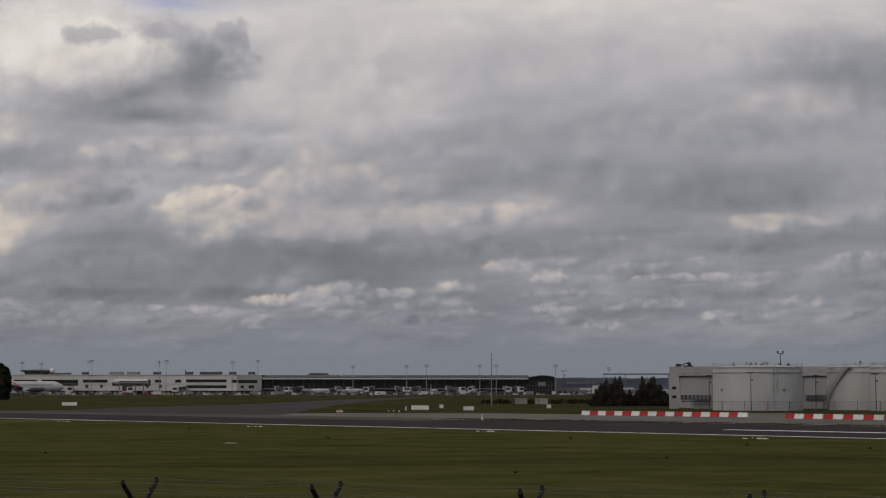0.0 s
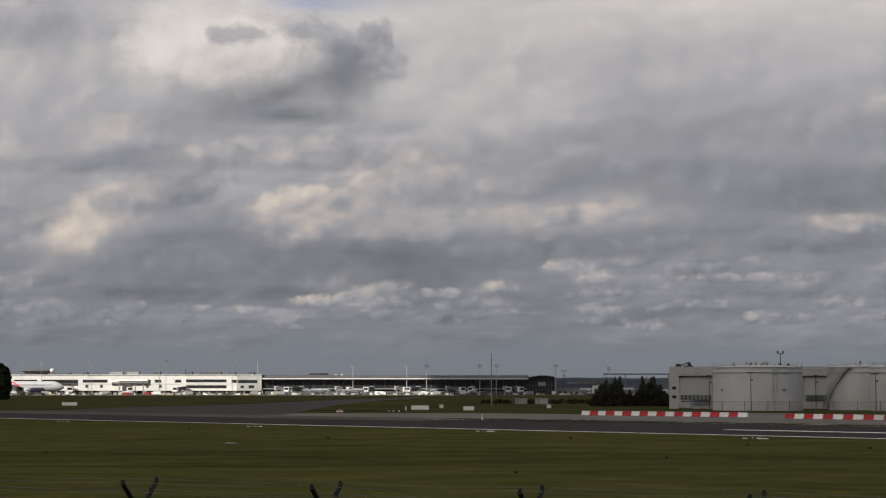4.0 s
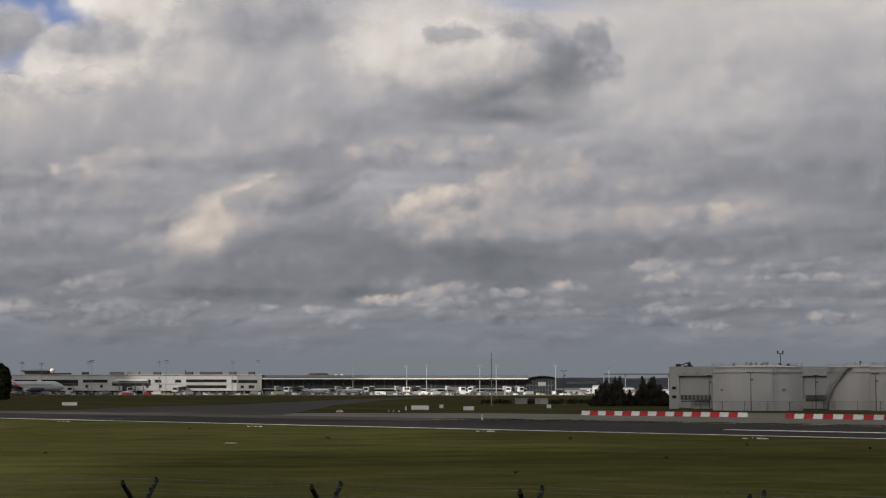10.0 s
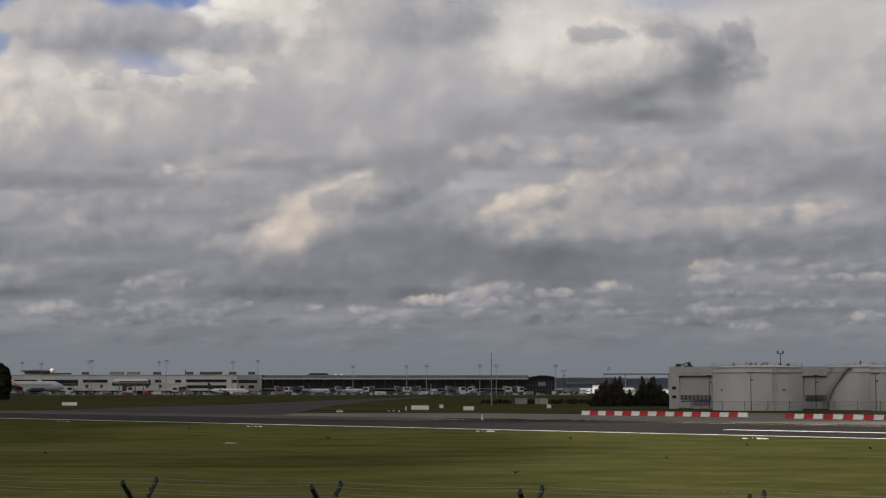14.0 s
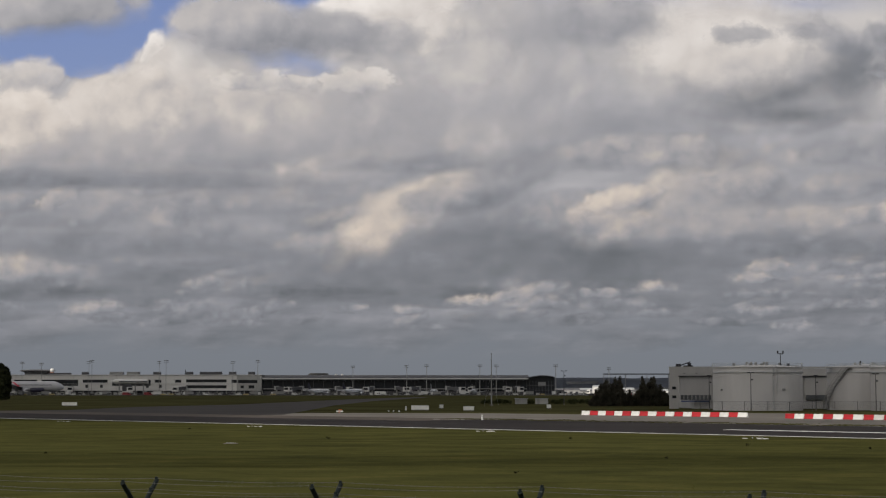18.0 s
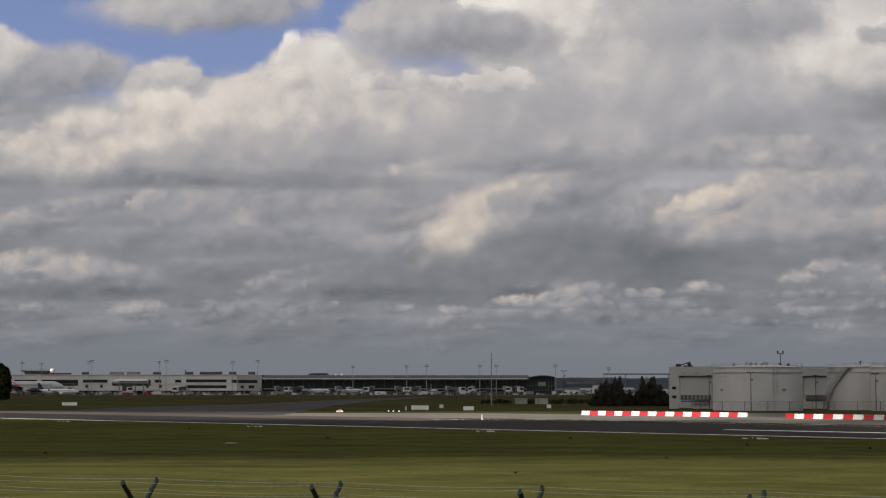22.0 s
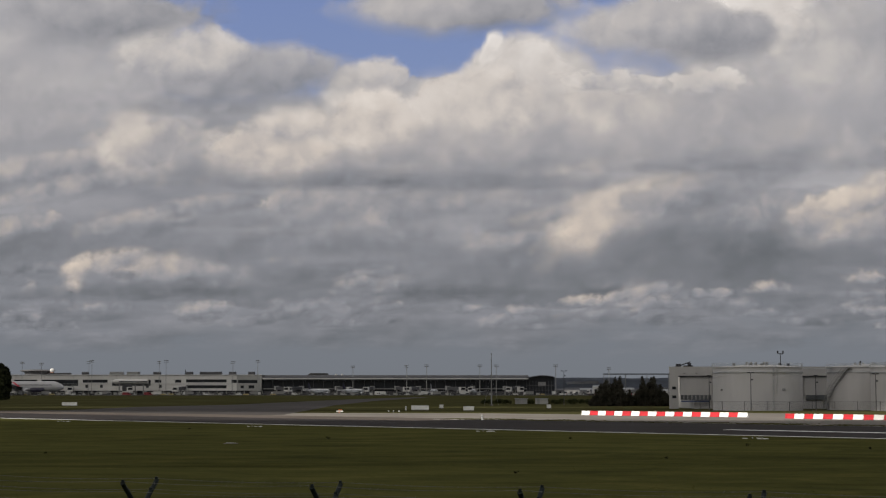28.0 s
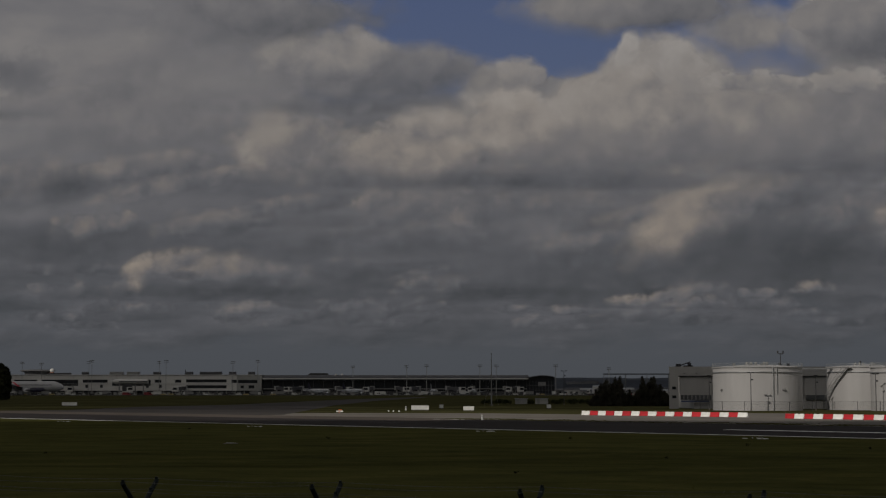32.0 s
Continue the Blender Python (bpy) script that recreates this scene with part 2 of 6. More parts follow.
def make_bank(rate, low, high, level, size, cover, seed, contrast=1.0, fall=0.05, gaps=()):
    """A far layer of cloud that passes by at that rate, behind the single clouds."""
    d = 4795 + 6 * seed
    k = d / 3000 * 100
    x0, x1 = -d * 0.28 - rate / 3000 * d * 33, d * 0.28
    xs = np.linspace(x0, x1, 24)
    zs = np.linspace(low, high, 6)
    verts, uvs = [], []
    for w in zs:
        for x in xs:
            verts.append((x, d, 4.7 + w * k))
            uvs.append((x / k, w))
    n = len(xs)
    faces = [(j * n + i, j * n + i + 1, (j + 1) * n + i + 1, (j + 1) * n + i) for j in range(len(zs) - 1) for i in range(n - 1)]
    me = bpy.data.meshes.new("cloud_bank")
    me.from_pydata(verts, [], faces)
    layer = me.uv_layers.new(name="bank")
    for loop in me.loops:
        layer.data[loop.index].uv = uvs[loop.vertex_index]
    me.materials.append(bank_material(level, size, cover, gaps, seed, low, high, contrast, fall))
    ob = tagged(new("backdrop_cloud_bank", me), "row of drifting grey clouds with cream tops", "cloud", "rows of cloud", "structure")
    return ob, rate / 3000 * d


# where blue shows through the highest layer: place along it, height, two radii
BLUE_GAPS = ((-20.8, 5.8, 1.4, 1.1), (-18.2, 6.45, 1.9, 0.85), (-16.2, 6.8, 1.4, 0.7), (-14.4, 6.5, 1.7, 0.9), (-17.5, 7.6, 5.5, 0.9))
banks = [make_bank(62.0, 3.4, 8.2, 0.690, 2.4, 1.25, 1, 1.15, 0.04, BLUE_GAPS),
         make_bank(48.0, 2.6, 5.6, 0.620, 2.0, 1.05, 3, 1.15),
         make_bank(38.0, 1.9, 4.5, 0.590, 1.6, 1.0, 4, 1.15),
         make_bank(28.0, 1.25, 3.3, 0.545, 1.2, 0.9, 5, 1.15),
         make_bank(22.5, 0.75, 2.4, 0.525, 0.8, 0.75, 6, 1.15),
         make_bank(21.2, 0.40, 1.75, 0.500, 0.6, 0.50, 7, 1.0)]


def heap_material():
    """One cloud: a lumpy body, lit from the upper left, with a shaded base; lightness, edge and raggedness are its own."""
    k = Nodes("single_cloud")
    num, vec, fbm, step = k.num, k.vec, k.fbm, k.step
    p, px, py = k.uv("shape")
    n, _, _ = k.uv("place")
    _, top, base = k.uv("tone")
    _, crisp, dense = k.uv("edge")
    _, rag, lit = k.uv("relief")
    _, flip, warm = k.uv("turn")
    half = (0.5, 0.5, 0.5)
    wa = vec("SUBTRACT", fbm(vec("MULTIPLY_ADD", p, (0.8, 0.8, 0), vec("MULTIPLY", n, (0.02, 0.02, 0))), 1.3, 2, 0.5, 1), half)
    wb = vec("SUBTRACT", fbm(n, 1.3, 4, 0.55, 1), half)
    wc = vec("SUBTRACT", fbm(vec("ADD", vec("MULTIPLY", p, (1.0, 0.8, 0)), vec("MULTIPLY", n, (0.3, 0.3, 0))), 2.2, 4, 0.55, 1), half)
    warp = vec("ADD", k.scaled(wa, 0.75), k.scaled(wc, 0.55))
    warp = k.scaled(warp, rag)
    q = vec("ADD", p, warp)
    s = k.N("ShaderNodeSeparateXYZ")
    k.L(q, s.inputs[0])
    qx, qy = s.outputs[0], s.outputs[1]
    low = num("MULTIPLY", num("MINIMUM", qy, 0.0), 0.30)
    shaped = k.N("ShaderNodeCombineXYZ")
    k.put(shaped, (qx, num("ADD", qy, low), 0.0))
    fine = fbm(vec("ADD", n, k.scaled(wb, 0.5)), 2.4, 6, 0.56)
    lobes = k.puffs(vec("ADD", n, k.scaled(wb, 0.7)), 2.3)
    d = num("SUBTRACT", 1.0, vec("LENGTH", shaped.outputs[0]))
    d = num("MULTIPLY_ADD", num("MULTIPLY", num("SUBTRACT", fine, 0.5), rag), 0.9, d)
    d = num("MULTIPLY_ADD", num("MULTIPLY", num("SUBTRACT", 0.42, lobes), rag), 0.42, d)
    # crisp heads, soft bases
    head = num("MULTIPLY", step(qy, -0.5, 0.35), crisp)
    width = num("MULTIPLY_ADD", head, -0.70, 0.95)
    alpha = num("MULTIPLY", step(num("DIVIDE", d, width), 0.0, 1.0), dense)
    ends = num("MULTIPLY", step(num("ABSOLUTE", px), 1.6, 1.35), step(num("ABSOLUTE", py), 1.6, 1.35))
    alpha = num("MULTIPLY", alpha, ends)
    body = fbm(vec("ADD", n, k.scaled(wb, 0.35)), 0.9, 5, 0.5)
    shifted = fbm(vec("ADD", vec("ADD", n, k.scaled(wb, 0.35)), (-0.13, 0.17, 0)), 0.9, 4, 0.5)
    g = num("ADD", qy, num("MULTIPLY", qx, flip))
    g = num("MULTIPLY_ADD", num("MULTIPLY", num("SUBTRACT", body, 0.5), lit), 1.15, g)
    shade = step(g, -0.75, 0.65)
    light = num("MULTIPLY_ADD", num("SUBTRACT", top, base), shade, base)
    relief = num("MULTIPLY_ADD", num("SUBTRACT", body, shifted), 0.55, num("MULTIPLY", num("SUBTRACT", 0.42, lobes), 0.10))
    relief = num("MULTIPLY_ADD", num("SUBTRACT", fine, 0.5), 0.13, relief)
    light = num("MULTIPLY_ADD", relief, lit, light)
    return k.glow(light, alpha, warm)


HEAP = heap_material()
drifting = []


def pace(y):
    """How fast clouds at that dip below the sky's top pass by."""
    e = HORIZON - y
    return 0.13 * e - 4e-5 * e * e


def cloud(t, x, y, w, h, top, base, rate=None, crisp=1.0, dense=1.0, rag=0.5, lit=0.9, turn=0.0, flip=-0.3, near=0.0, rise=0.0):
    """A cloud whose middle stands at time t at the bearing x and the dip y (thirds of a milliradian from the sky's upper left), w wide and h high."""
    rate = rate or pace(y)
    i = len(drifting)
    d = min(4785 - 0.4 * i, 3000 * DRIFT / rate) - 0.3 * i - near
    u, v = (x - 784) / FOCUS, (441 - y) / FOCUS
    depth = d / (math.cos(TILT) - v * math.sin(TILT))
    cx, cz = u * depth, 4.7 + (math.sin(TILT) + v * math.cos(TILT)) * depth
    grain = max(1.0, (120 / h) ** 0.55)
    grow = 1.36 - 0.14 * crisp
    a, b = grow * w / 2 / FOCUS * depth, grow * h / 2 / FOCUS * depth
    speed = rate / FOCUS * depth
    c, s = math.cos(radians(turn)), math.sin(radians(turn))
    corners = [(-1.6, -1.6), (1.6, -1.6), (1.6, 1.6), (-1.6, 1.6)]
    me = bpy.data.meshes.new("cloud")
    me.from_pydata([(p * a * c - q * b * s, 0, p * a * s + q * b * c) for p, q in corners], [], [(0, 1, 2, 3)])
    layers = {"shape": corners, "place": [(p * w / 200 * grain + 13.7 * i + 3, q * h / 200 * grain + 7.9 * i + 5) for p, q in corners],
              "tone": [(top, base)] * 4, "edge": [(crisp, dense)] * 4, "relief": [(rag, lit)] * 4, "turn": [(flip, min(1.0, max(0.15, (y - 100) / 300)))] * 4}
    for name, values in layers.items():
        layer = me.uv_layers.new(name=name)
        for loop, value in zip(layer.data, values):
            loop.uv = value
    me.materials.append(HEAP)
    ob = tagged(new("backdrop_cloud", me), ("pale heaped cloud with a cream lit head" if top > 0.7 else "soft grey cloud with a darker base"), "cloud", "drifting clouds", "structure")
    drifting.append((ob, cx - speed * t, d, cz, speed, t, rise / FOCUS * depth))
    return ob


def veil(t, x, y, w, h, tone, rate=None, dense=0.85, rag=0.45, **more):
    """A soft bar or patch of even cloud."""
    return cloud(t, x, y, w, h, tone + 0.012, tone - 0.012, rate, 0.0, dense, rag, 0.6, **more)


def low_clouds():
    """Small cream heads and long blue-grey bars above the horizon."""
    veil(14.5, 540, 517, 380, 50, 0.455, 24)
    veil(3, 290, 495, 460, 60, 0.49, 25)
    veil(3, 470, 517, 150, 44, 0.45, 24)
    veil(27.5, 220, 521, 520, 36, 0.46, 26)
    veil(3, 1400, 438, 300, 40, 0.465, 27)
    veil(0, 160, 520, 330, 34, 0.465, 22)
    veil(21, 150, 517, 360, 38, 0.465, 26)
    veil(9, 1450, 520, 420, 30, 0.49, 20)
    veil(30, 1330, 470, 460, 90, 0.455, 24)
    veil(18, 100, 516, 230, 26, 0.44, 22)
    veil(18, 570, 516, 270, 26, 0.44, 22)
    for u, y, w, h, top, rate in ((480, 535, 90, 34, 0.76, 20), (570, 540, 90, 36, 0.68, 20), (800, 513, 80, 42, 0.72, 20), (620, 542, 110, 44, 0.69, 20), (990, 552, 100, 26, 0.65, 20),
                                  (985, 497, 90, 34, 0.70, 20), (-185, 550, 120, 34, 0.69, 19.5), (1250, 494, 230, 26, 0.66, 20), (1280, 562, 90, 30, 0.66, 19), (1070, 579, 80, 26, 0.65, 18.5),
                                  (368, 551, 90, 24, 0.66, 20), (-20, 545, 130, 36, 0.62, 20), (700, 522, 120, 24, 0.64, 20), (255, 548, 80, 20, 0.63, 20)):
        cloud(0, u, y, w, h, top - 0.03, 0.51, rate, 0.55, 0.85, 1.05)
    for u, y, w, h, top, rate in ((980, 523, 220, 24, 0.62, 20), (820, 556, 150, 22, 0.60, 19), (430, 580, 160, 20, 0.56, 18), (90, 575, 150, 22, 0.56, 18), (1420, 540, 130, 26, 0.64, 19),
                                  (1180, 540, 120, 20, 0.60, 19), (-350, 548, 120, 24, 0.61, 19), (-420, 578, 160, 18, 0.56, 18), (150, 545, 90, 24, 0.60, 19)):
        cloud(0, u, y, w, h, top - 0.02, 0.50, rate, 0.4, 0.75, 1.05)
    cloud(24, 545, 513, 130, 36, 0.62, 0.54, 27, 0.4, 0.7, 1.2)
    cloud(30, 712, 506, 140, 32, 0.61, 0.54, 27, 0.4, 0.7, 1.2)
    cloud(30, 1180, 522, 170, 38, 0.69, 0.55, 20, 0.5, 0.85, 1.1, turn=14)
    cloud(21, 975, 490, 130, 50, 0.60, 0.55, 22, 0.4, 0.7, 0.9, turn=15)
    cloud(3, 968, 475, 84, 38, 0.70, 0.58, 26, 0.8, 0.85, 1.0)


def middle_clouds():
    """The bars and heads half-way up."""
    veil(3, 1150, 312, 760, 120, 0.515, 46)
    veil(3, 1420, 345, 560, 130, 0.49, 44)
    veil(24, 1180, 440, 680, 110, 0.45, 27)
    veil(9, 480, 478, 520, 70, 0.50, 27)
    veil(18, 760, 462, 420, 110, 0.49, 27)
    veil(12, 200, 440, 500, 60, 0.53, 30)
    veil(24, 380, 430, 560, 70, 0.535, 32)
    veil(30, 60, 440, 420, 90, 0.49, 29)
    veil(14.5, 1350, 440, 500, 60, 0.505, 30)
    veil(0, 900, 440, 600, 50, 0.51, 32)
    veil(0, 220, 460, 420, 60, 0.51, 27)
    # light bars
    cloud(6, 1000, 392, 640, 64, 0.69, 0.60, 38, 0.3, 0.8, 0.4, 0.6)
    cloud(6, 1225, 340, 190, 80, 0.68, 0.58, 38, 0.8, 0.75, 0.7, turn=14)
    cloud(3, 1480, 398, 230, 46, 0.70, 0.58, 36, 0.7, 0.9, 0.5)
    cloud(3, 690, 345, 300, 70, 0.66, 0.57, 40, 0.3, 0.8, 0.4)
    cloud(27.5, 760, 345, 560, 80, 0.68, 0.55, 38, 0.4, 0.85, 0.4, 0.7)
    cloud(27.5, 1050, 368, 330, 50, 0.70, 0.58, 36, 0.5, 0.85, 0.4, 0.7, turn=9)
    cloud(18, 330, 365, 520, 60, 0.64, 0.55, 38, 0.3, 0.8, 0.4)
    cloud(14.5, 1090, 418, 300, 60, 0.66, 0.55, 36, 0.4, 0.8, 0.45)
    cloud(14.5, 1430, 385, 230, 56, 0.70, 0.57, 38, 0.7, 0.85, 0.6, turn=8)
    cloud(12, 80, 390, 200, 70, 0.62, 0.55, 38, 0.3, 0.8, 0.4)
    cloud(9, 60, 410, 180, 60, 0.62, 0.56, 36, 0.3, 0.8, 0.5)
    cloud(0, 600, 385, 220, 60, 0.66, 0.58, 38, 0.4, 0.8, 0.5)
    # bright heads
    cloud(0, 60, 365, 170, 70, 0.72, 0.58, 37, 0.8, 0.9, 0.6)
    cloud(12, 500, 388, 290, 115, 0.82, 0.60, 37, 0.6, 1.0, 0.5, 0.7, turn=28)
    cloud(12, 545, 350, 240, 84, 0.81, 0.63, 37, 0.8, 1.0, 0.5, 0.7, turn=18)
    cloud(9, 520, 352, 120, 36, 0.56, 0.53, 36, 0.7, 0.85, 0.8, turn=10)
    cloud(6, 628, 372, 160, 70, 0.78, 0.58, 39, 0.9, 1.0, 0.6, turn=12)
    cloud(3, 500, 405, 200, 90, 0.70, 0.58, 39, 0.6, 0.9, 0.5)
    cloud(12, 620, 250, 240, 110, 0.72, 0.58, 50, 0.7, 0.9, 0.4)
    cloud(14.5, 637, 258, 40, 80, 0.80, 0.70, 45, 0.9, 0.8, 0.9, turn=-35)
    cloud(9, 350, 285, 110, 60, 0.62, 0.56, 44, 0.9, 0.8, 0.9)
    cloud(18, 1290, 292, 230, 36, 0.72, 0.62, 46, 0.8, 0.55, 1.0, turn=20)
    cloud(18, 1110, 356, 160, 56, 0.73, 0.57, 42, 0.8, 0.8, 0.9, turn=12)
    cloud(24, 1490, 350, 260, 160, 0.74, 0.58, 38, 0.8, 0.9, 0.6, turn=12)
    cloud(18, 110, 350, 90, 40, 0.70, 0.58, 40, 0.8, 0.8, 0.9, turn=25)
    cloud(21, 240, 345, 110, 50, 0.66, 0.57, 40, 0.8, 0.7, 0.9, turn=30)
    cloud(30, 345, 486, 330, 76, 0.67, 0.53, 27, 0.5, 0.85, 0.7, turn=-4)
    cloud(27.5, 178, 474, 160, 70, 0.76, 0.57, 27, 0.5, 1.0, 0.9, turn=12)
    cloud(27.5, 205, 489, 56, 24, 0.54, 0.52, 27, 0.5, 0.9, 0.5)
    cloud(27.5, 858, 428, 150, 56, 0.65, 0.56, 30, 0.4, 0.6, 0.9, turn=12)
    cloud(24, 790, 420, 180, 60, 0.62, 0.55, 34, 0.5, 0.8, 0.5, turn=14)
    cloud(24, 880, 290, 180, 44, 0.76, 0.66, 50, 0.8, 0.7, 0.9, turn=10)
    cloud(27.5, 1040, 280, 170, 44, 0.74, 0.66, 46, 0.8, 0.7, 0.9, turn=14)
    veil(9, 745, 412, 80, 22, 0.53, 37)
    veil(18, 730, 384, 120, 22, 0.53, 36)


def high_clouds():
    """The layer under the blue and the heaps that drift before it."""
    veil(0, 1500, 120, 420, 160, 0.50, 66)
    veil(0, 1200, 250, 800, 110, 0.56, 58, 0.7)
    veil(3, 780, 150, 420, 330, 0.745, 62, 0.7)
    veil(3, 1250, 110, 560, 200, 0.66, 64, 0.7)
    veil(3, 1450, 230, 460, 150, 0.57, 60, 0.75)
    veil(9, 1430, 150, 420, 240, 0.605, 60, 0.75)
    veil(6, 1330, 120, 360, 120, 0.70, 62, 0.6)
    veil(6, 150, 60, 330, 160, 0.61, 62, 0.8)
    veil(3, 30, 170, 200, 260, 0.62, 60, 0.8)
    veil(9, 180, 180, 420, 120, 0.68, 58, 0.7)
    veil(12, 1400, 120, 360, 240, 0.69, 62, 0.7)
    # shaded base of the long bright cloud below the blue
    cloud(18, 420, 250, 760, 160, 0.76, 0.58, 60, 0.2, 0.9, 0.4, 0.7)
    cloud(24, 600, 250, 700, 170, 0.76, 0.60, 61, 0.2, 0.9, 0.4, 0.7)
    cloud(27.5, 1000, 200, 700, 220, 0.75, 0.64, 61, 0.2, 0.9, 0.4, 0.7)
    veil(21, 260, 320, 760, 44, 0.525, 56)
    veil(27.5, 700, 322, 640, 40, 0.56, 54)
    veil(12, 480, 292, 420, 36, 0.545, 48)
    veil(12, 40, 320, 260, 34, 0.53, 50)
    veil(30, 150, 180, 480, 260, 0.665, 64, 0.8)
    veil(24, 1350, 150, 420, 260, 0.68, 62, 0.8, turn=35)
    veil(18, 1350, 150, 460, 200, 0.70, 62, 0.6)
    veil(30, 1400, 190, 420, 240, 0.655, 61, 0.7)
    veil(32, 120, 330, 160, 80, 0.50, 45, 0.9)
    # heads along the edge of the blue
    cloud(21, 222, 238, 180, 150, 0.85, 0.70, 62, 1.0, 1.0, 0.45, 0.9)
    cloud(21, 390, 205, 220, 150, 0.82, 0.70, 62, 1.0, 1.0, 0.45, 0.8, rise=4)
    cloud(21, 505, 145, 150, 150, 0.87, 0.72, 62, 1.0, 1.0, 0.45, 0.8, rise=8)
    cloud(21, 50, 280, 240, 120, 0.80, 0.66, 61, 0.9, 1.0, 0.5, 0.9)
    cloud(21, 640, 200, 260, 160, 0.76, 0.70, 62, 0.5, 0.9, 0.4, 0.8)
    cloud(21, 1000, 110, 280, 260, 0.77, 0.69, 62, 0.3, 0.8, 0.5, 0.6)
    cloud(21, 830, 70, 230, 180, 0.90, 0.75, 62, 1.0, 1.0, 0.5, 0.8, rise=9)
    cloud(12, 345, 10, 200, 150, 0.93, 0.80, 62, 1.0, 1.0, 0.4, 0.8)
    cloud(12, 90, 150, 200, 50, 0.82, 0.70, 62, 1.0, 0.9, 0.9, 0.9)
    cloud(12, 260, 150, 150, 60, 0.83, 0.72, 62, 1.0, 0.9, 0.9, 0.9)
    cloud(14.5, 40, 200, 220, 160, 0.82, 0.68, 62, 0.8, 1.0, 0.4, 0.8)
    cloud(27.5, 225, 272, 200, 150, 0.79, 0.63, 62, 0.8, 0.85, 0.75, 0.9)
    cloud(27.5, 600, 180, 120, 100, 0.84, 0.72, 61, 1.0, 1.0, 0.5, 0.9)
    cloud(30, 640, 230, 170, 90, 0.80, 0.67, 61, 0.9, 1.0, 0.6)
    cloud(30, 1050, 160, 230, 190, 0.81, 0.72, 60, 1.0, 1.0, 0.4, 0.8)
    cloud(30, 985, 130, 50, 140, 0.93, 0.84, 60, 1.0, 1.0, 0.5, 0.8, turn=-12)
    cloud(30, 780, 160, 130, 110, 0.76, 0.68, 61, 0.9, 0.95, 0.6)
    cloud(27.5, 1360, 70, 120, 90, 0.80, 0.70, 62, 0.9, 0.9, 0.7, turn=25)
    # the large heap that crosses early on, dark along its far flank and base
    cloud(6, 565, 135, 510, 210, 0.64, 0.46, 64, 1.0, 1.0, 0.55, 0.6, flip=-0.5, near=6)
    cloud(6, 505, 112, 400, 165, 0.87, 0.72, 64, 0.85, 1.0, 0.4, 0.5, flip=-0.2, near=18)
    veil(6, 640, 205, 300, 44, 0.475, 64, 0.8, near=30)
    veil(6, 745, 140, 90, 150, 0.49, 64, 0.7, 0.7, near=30)
    cloud(6, 545, 66, 120, 50, 0.63, 0.59, 64, 0.6, 0.75, 1.0, 0.6, near=44)
    cloud(6, 655, 60, 90, 46, 0.63, 0.59, 64, 0.6, 0.7, 1.0, 0.6, near=46)
    cloud(3, 612, 135, 80, 26, 0.58, 0.55, 64, 0.7, 0.8, 1.0, 0.6, near=48)
    cloud(6, 795, 75, 60, 80, 0.57, 0.53, 64, 0.7, 0.8, 1.0, 0.6, near=50)
    cloud(12, 900, 40, 330, 190, 0.86, 0.76, 64, 0.4, 0.85, 0.4, 0.5, near=5)
    # grey heaps nearest to the eye
    cloud(12, 295, 80, 200, 90, 0.68, 0.57, 62, 0.8, 0.8, 0.6, 0.8, flip=0.0, near=20)
    cloud(12, 625, 50, 240, 130, 0.64, 0.58, 74, 0.6, 0.85, 0.7, 0.6, flip=0.0)
    cloud(21, 648, 68, 240, 165, 0.74, 0.54, 78, 1.0, 1.0, 0.4, 0.5)
    cloud(30, 1420, 70, 220, 120, 0.66, 0.56, 72, 0.8, 0.95, 0.5, 0.6)
    cloud(24, 500, 26, 390, 125, 0.72, 0.56, 76, 1.0, 1.0, 0.4, 0.5)
    cloud(24, 160, 150, 400, 150, 0.68, 0.55, 62, 0.8, 0.97, 0.5, 0.6, near=20)
    cloud(27.5, 300, 115, 250, 150, 0.80, 0.58, 63, 0.9, 0.95, 0.6, 0.8, near=40)
    veil(30, 480, 190, 400, 44, 0.56, 63, 0.75, near=40)
    cloud(27.5, 130, 40, 420, 150, 0.66, 0.56, 75, 0.6, 0.95, 0.6, 0.6)
    cloud(32, 40, 140, 130, 110, 0.60, 0.56, 66, 0.5, 0.7, 0.9, 0.6)
    cloud(30, 1200, 62, 210, 120, 0.77, 0.67, 61, 0.6, 1.0, 0.5, 0.8)


def scattered_clouds():
    """Faint heads and bars between the large clouds, in every row."""
    rng = random.Random(11)
    for y in (215, 255, 290, 325, 360, 395, 425, 455, 485, 510, 540, 565):
        size = (HORIZON - y) / 330
        span = 1568 + 32 * pace(y)
        n = int(span / (250 * size + 40))
        tone = 0.50 + 0.13 * (565 - y) / 350
        for j in range(n):
            x = 1568 - span * (j + rng.random()) / n
            w, h = size * rng.uniform(150, 380), size * rng.uniform(44, 92)
            if rng.random() < 0.6:
                cloud(0, x, y + rng.uniform(-18, 18) * size, w, h, tone + rng.uniform(0.04, 0.10), tone - 0.07, None, rng.uniform(0.6, 1.0), rng.uniform(0.5, 0.85), rng.uniform(0.5, 0.9), 1.0, turn=rng.uniform(-3, 14))
            else:
                veil(0, x, y + rng.uniform(-18, 18) * size, w * 1.4, h * 0.8, tone - rng.uniform(0.03, 0.08), None, rng.uniform(0.4, 0.75), 0.7, turn=rng.uniform(-3, 6))


scattered_clouds()
low_clouds()
middle_clouds()
high_clouds()
scene.cycles.transparent_max_bounces = 40


# ---- ground, runway, taxiway, apron ----
RUN = Vector((-0.698, 0.716, 0)).normalized()
ACROSS = Vector((0.716, 0.698, 0)).normalized()
EDGE = Vector((0, 207.0, 0))


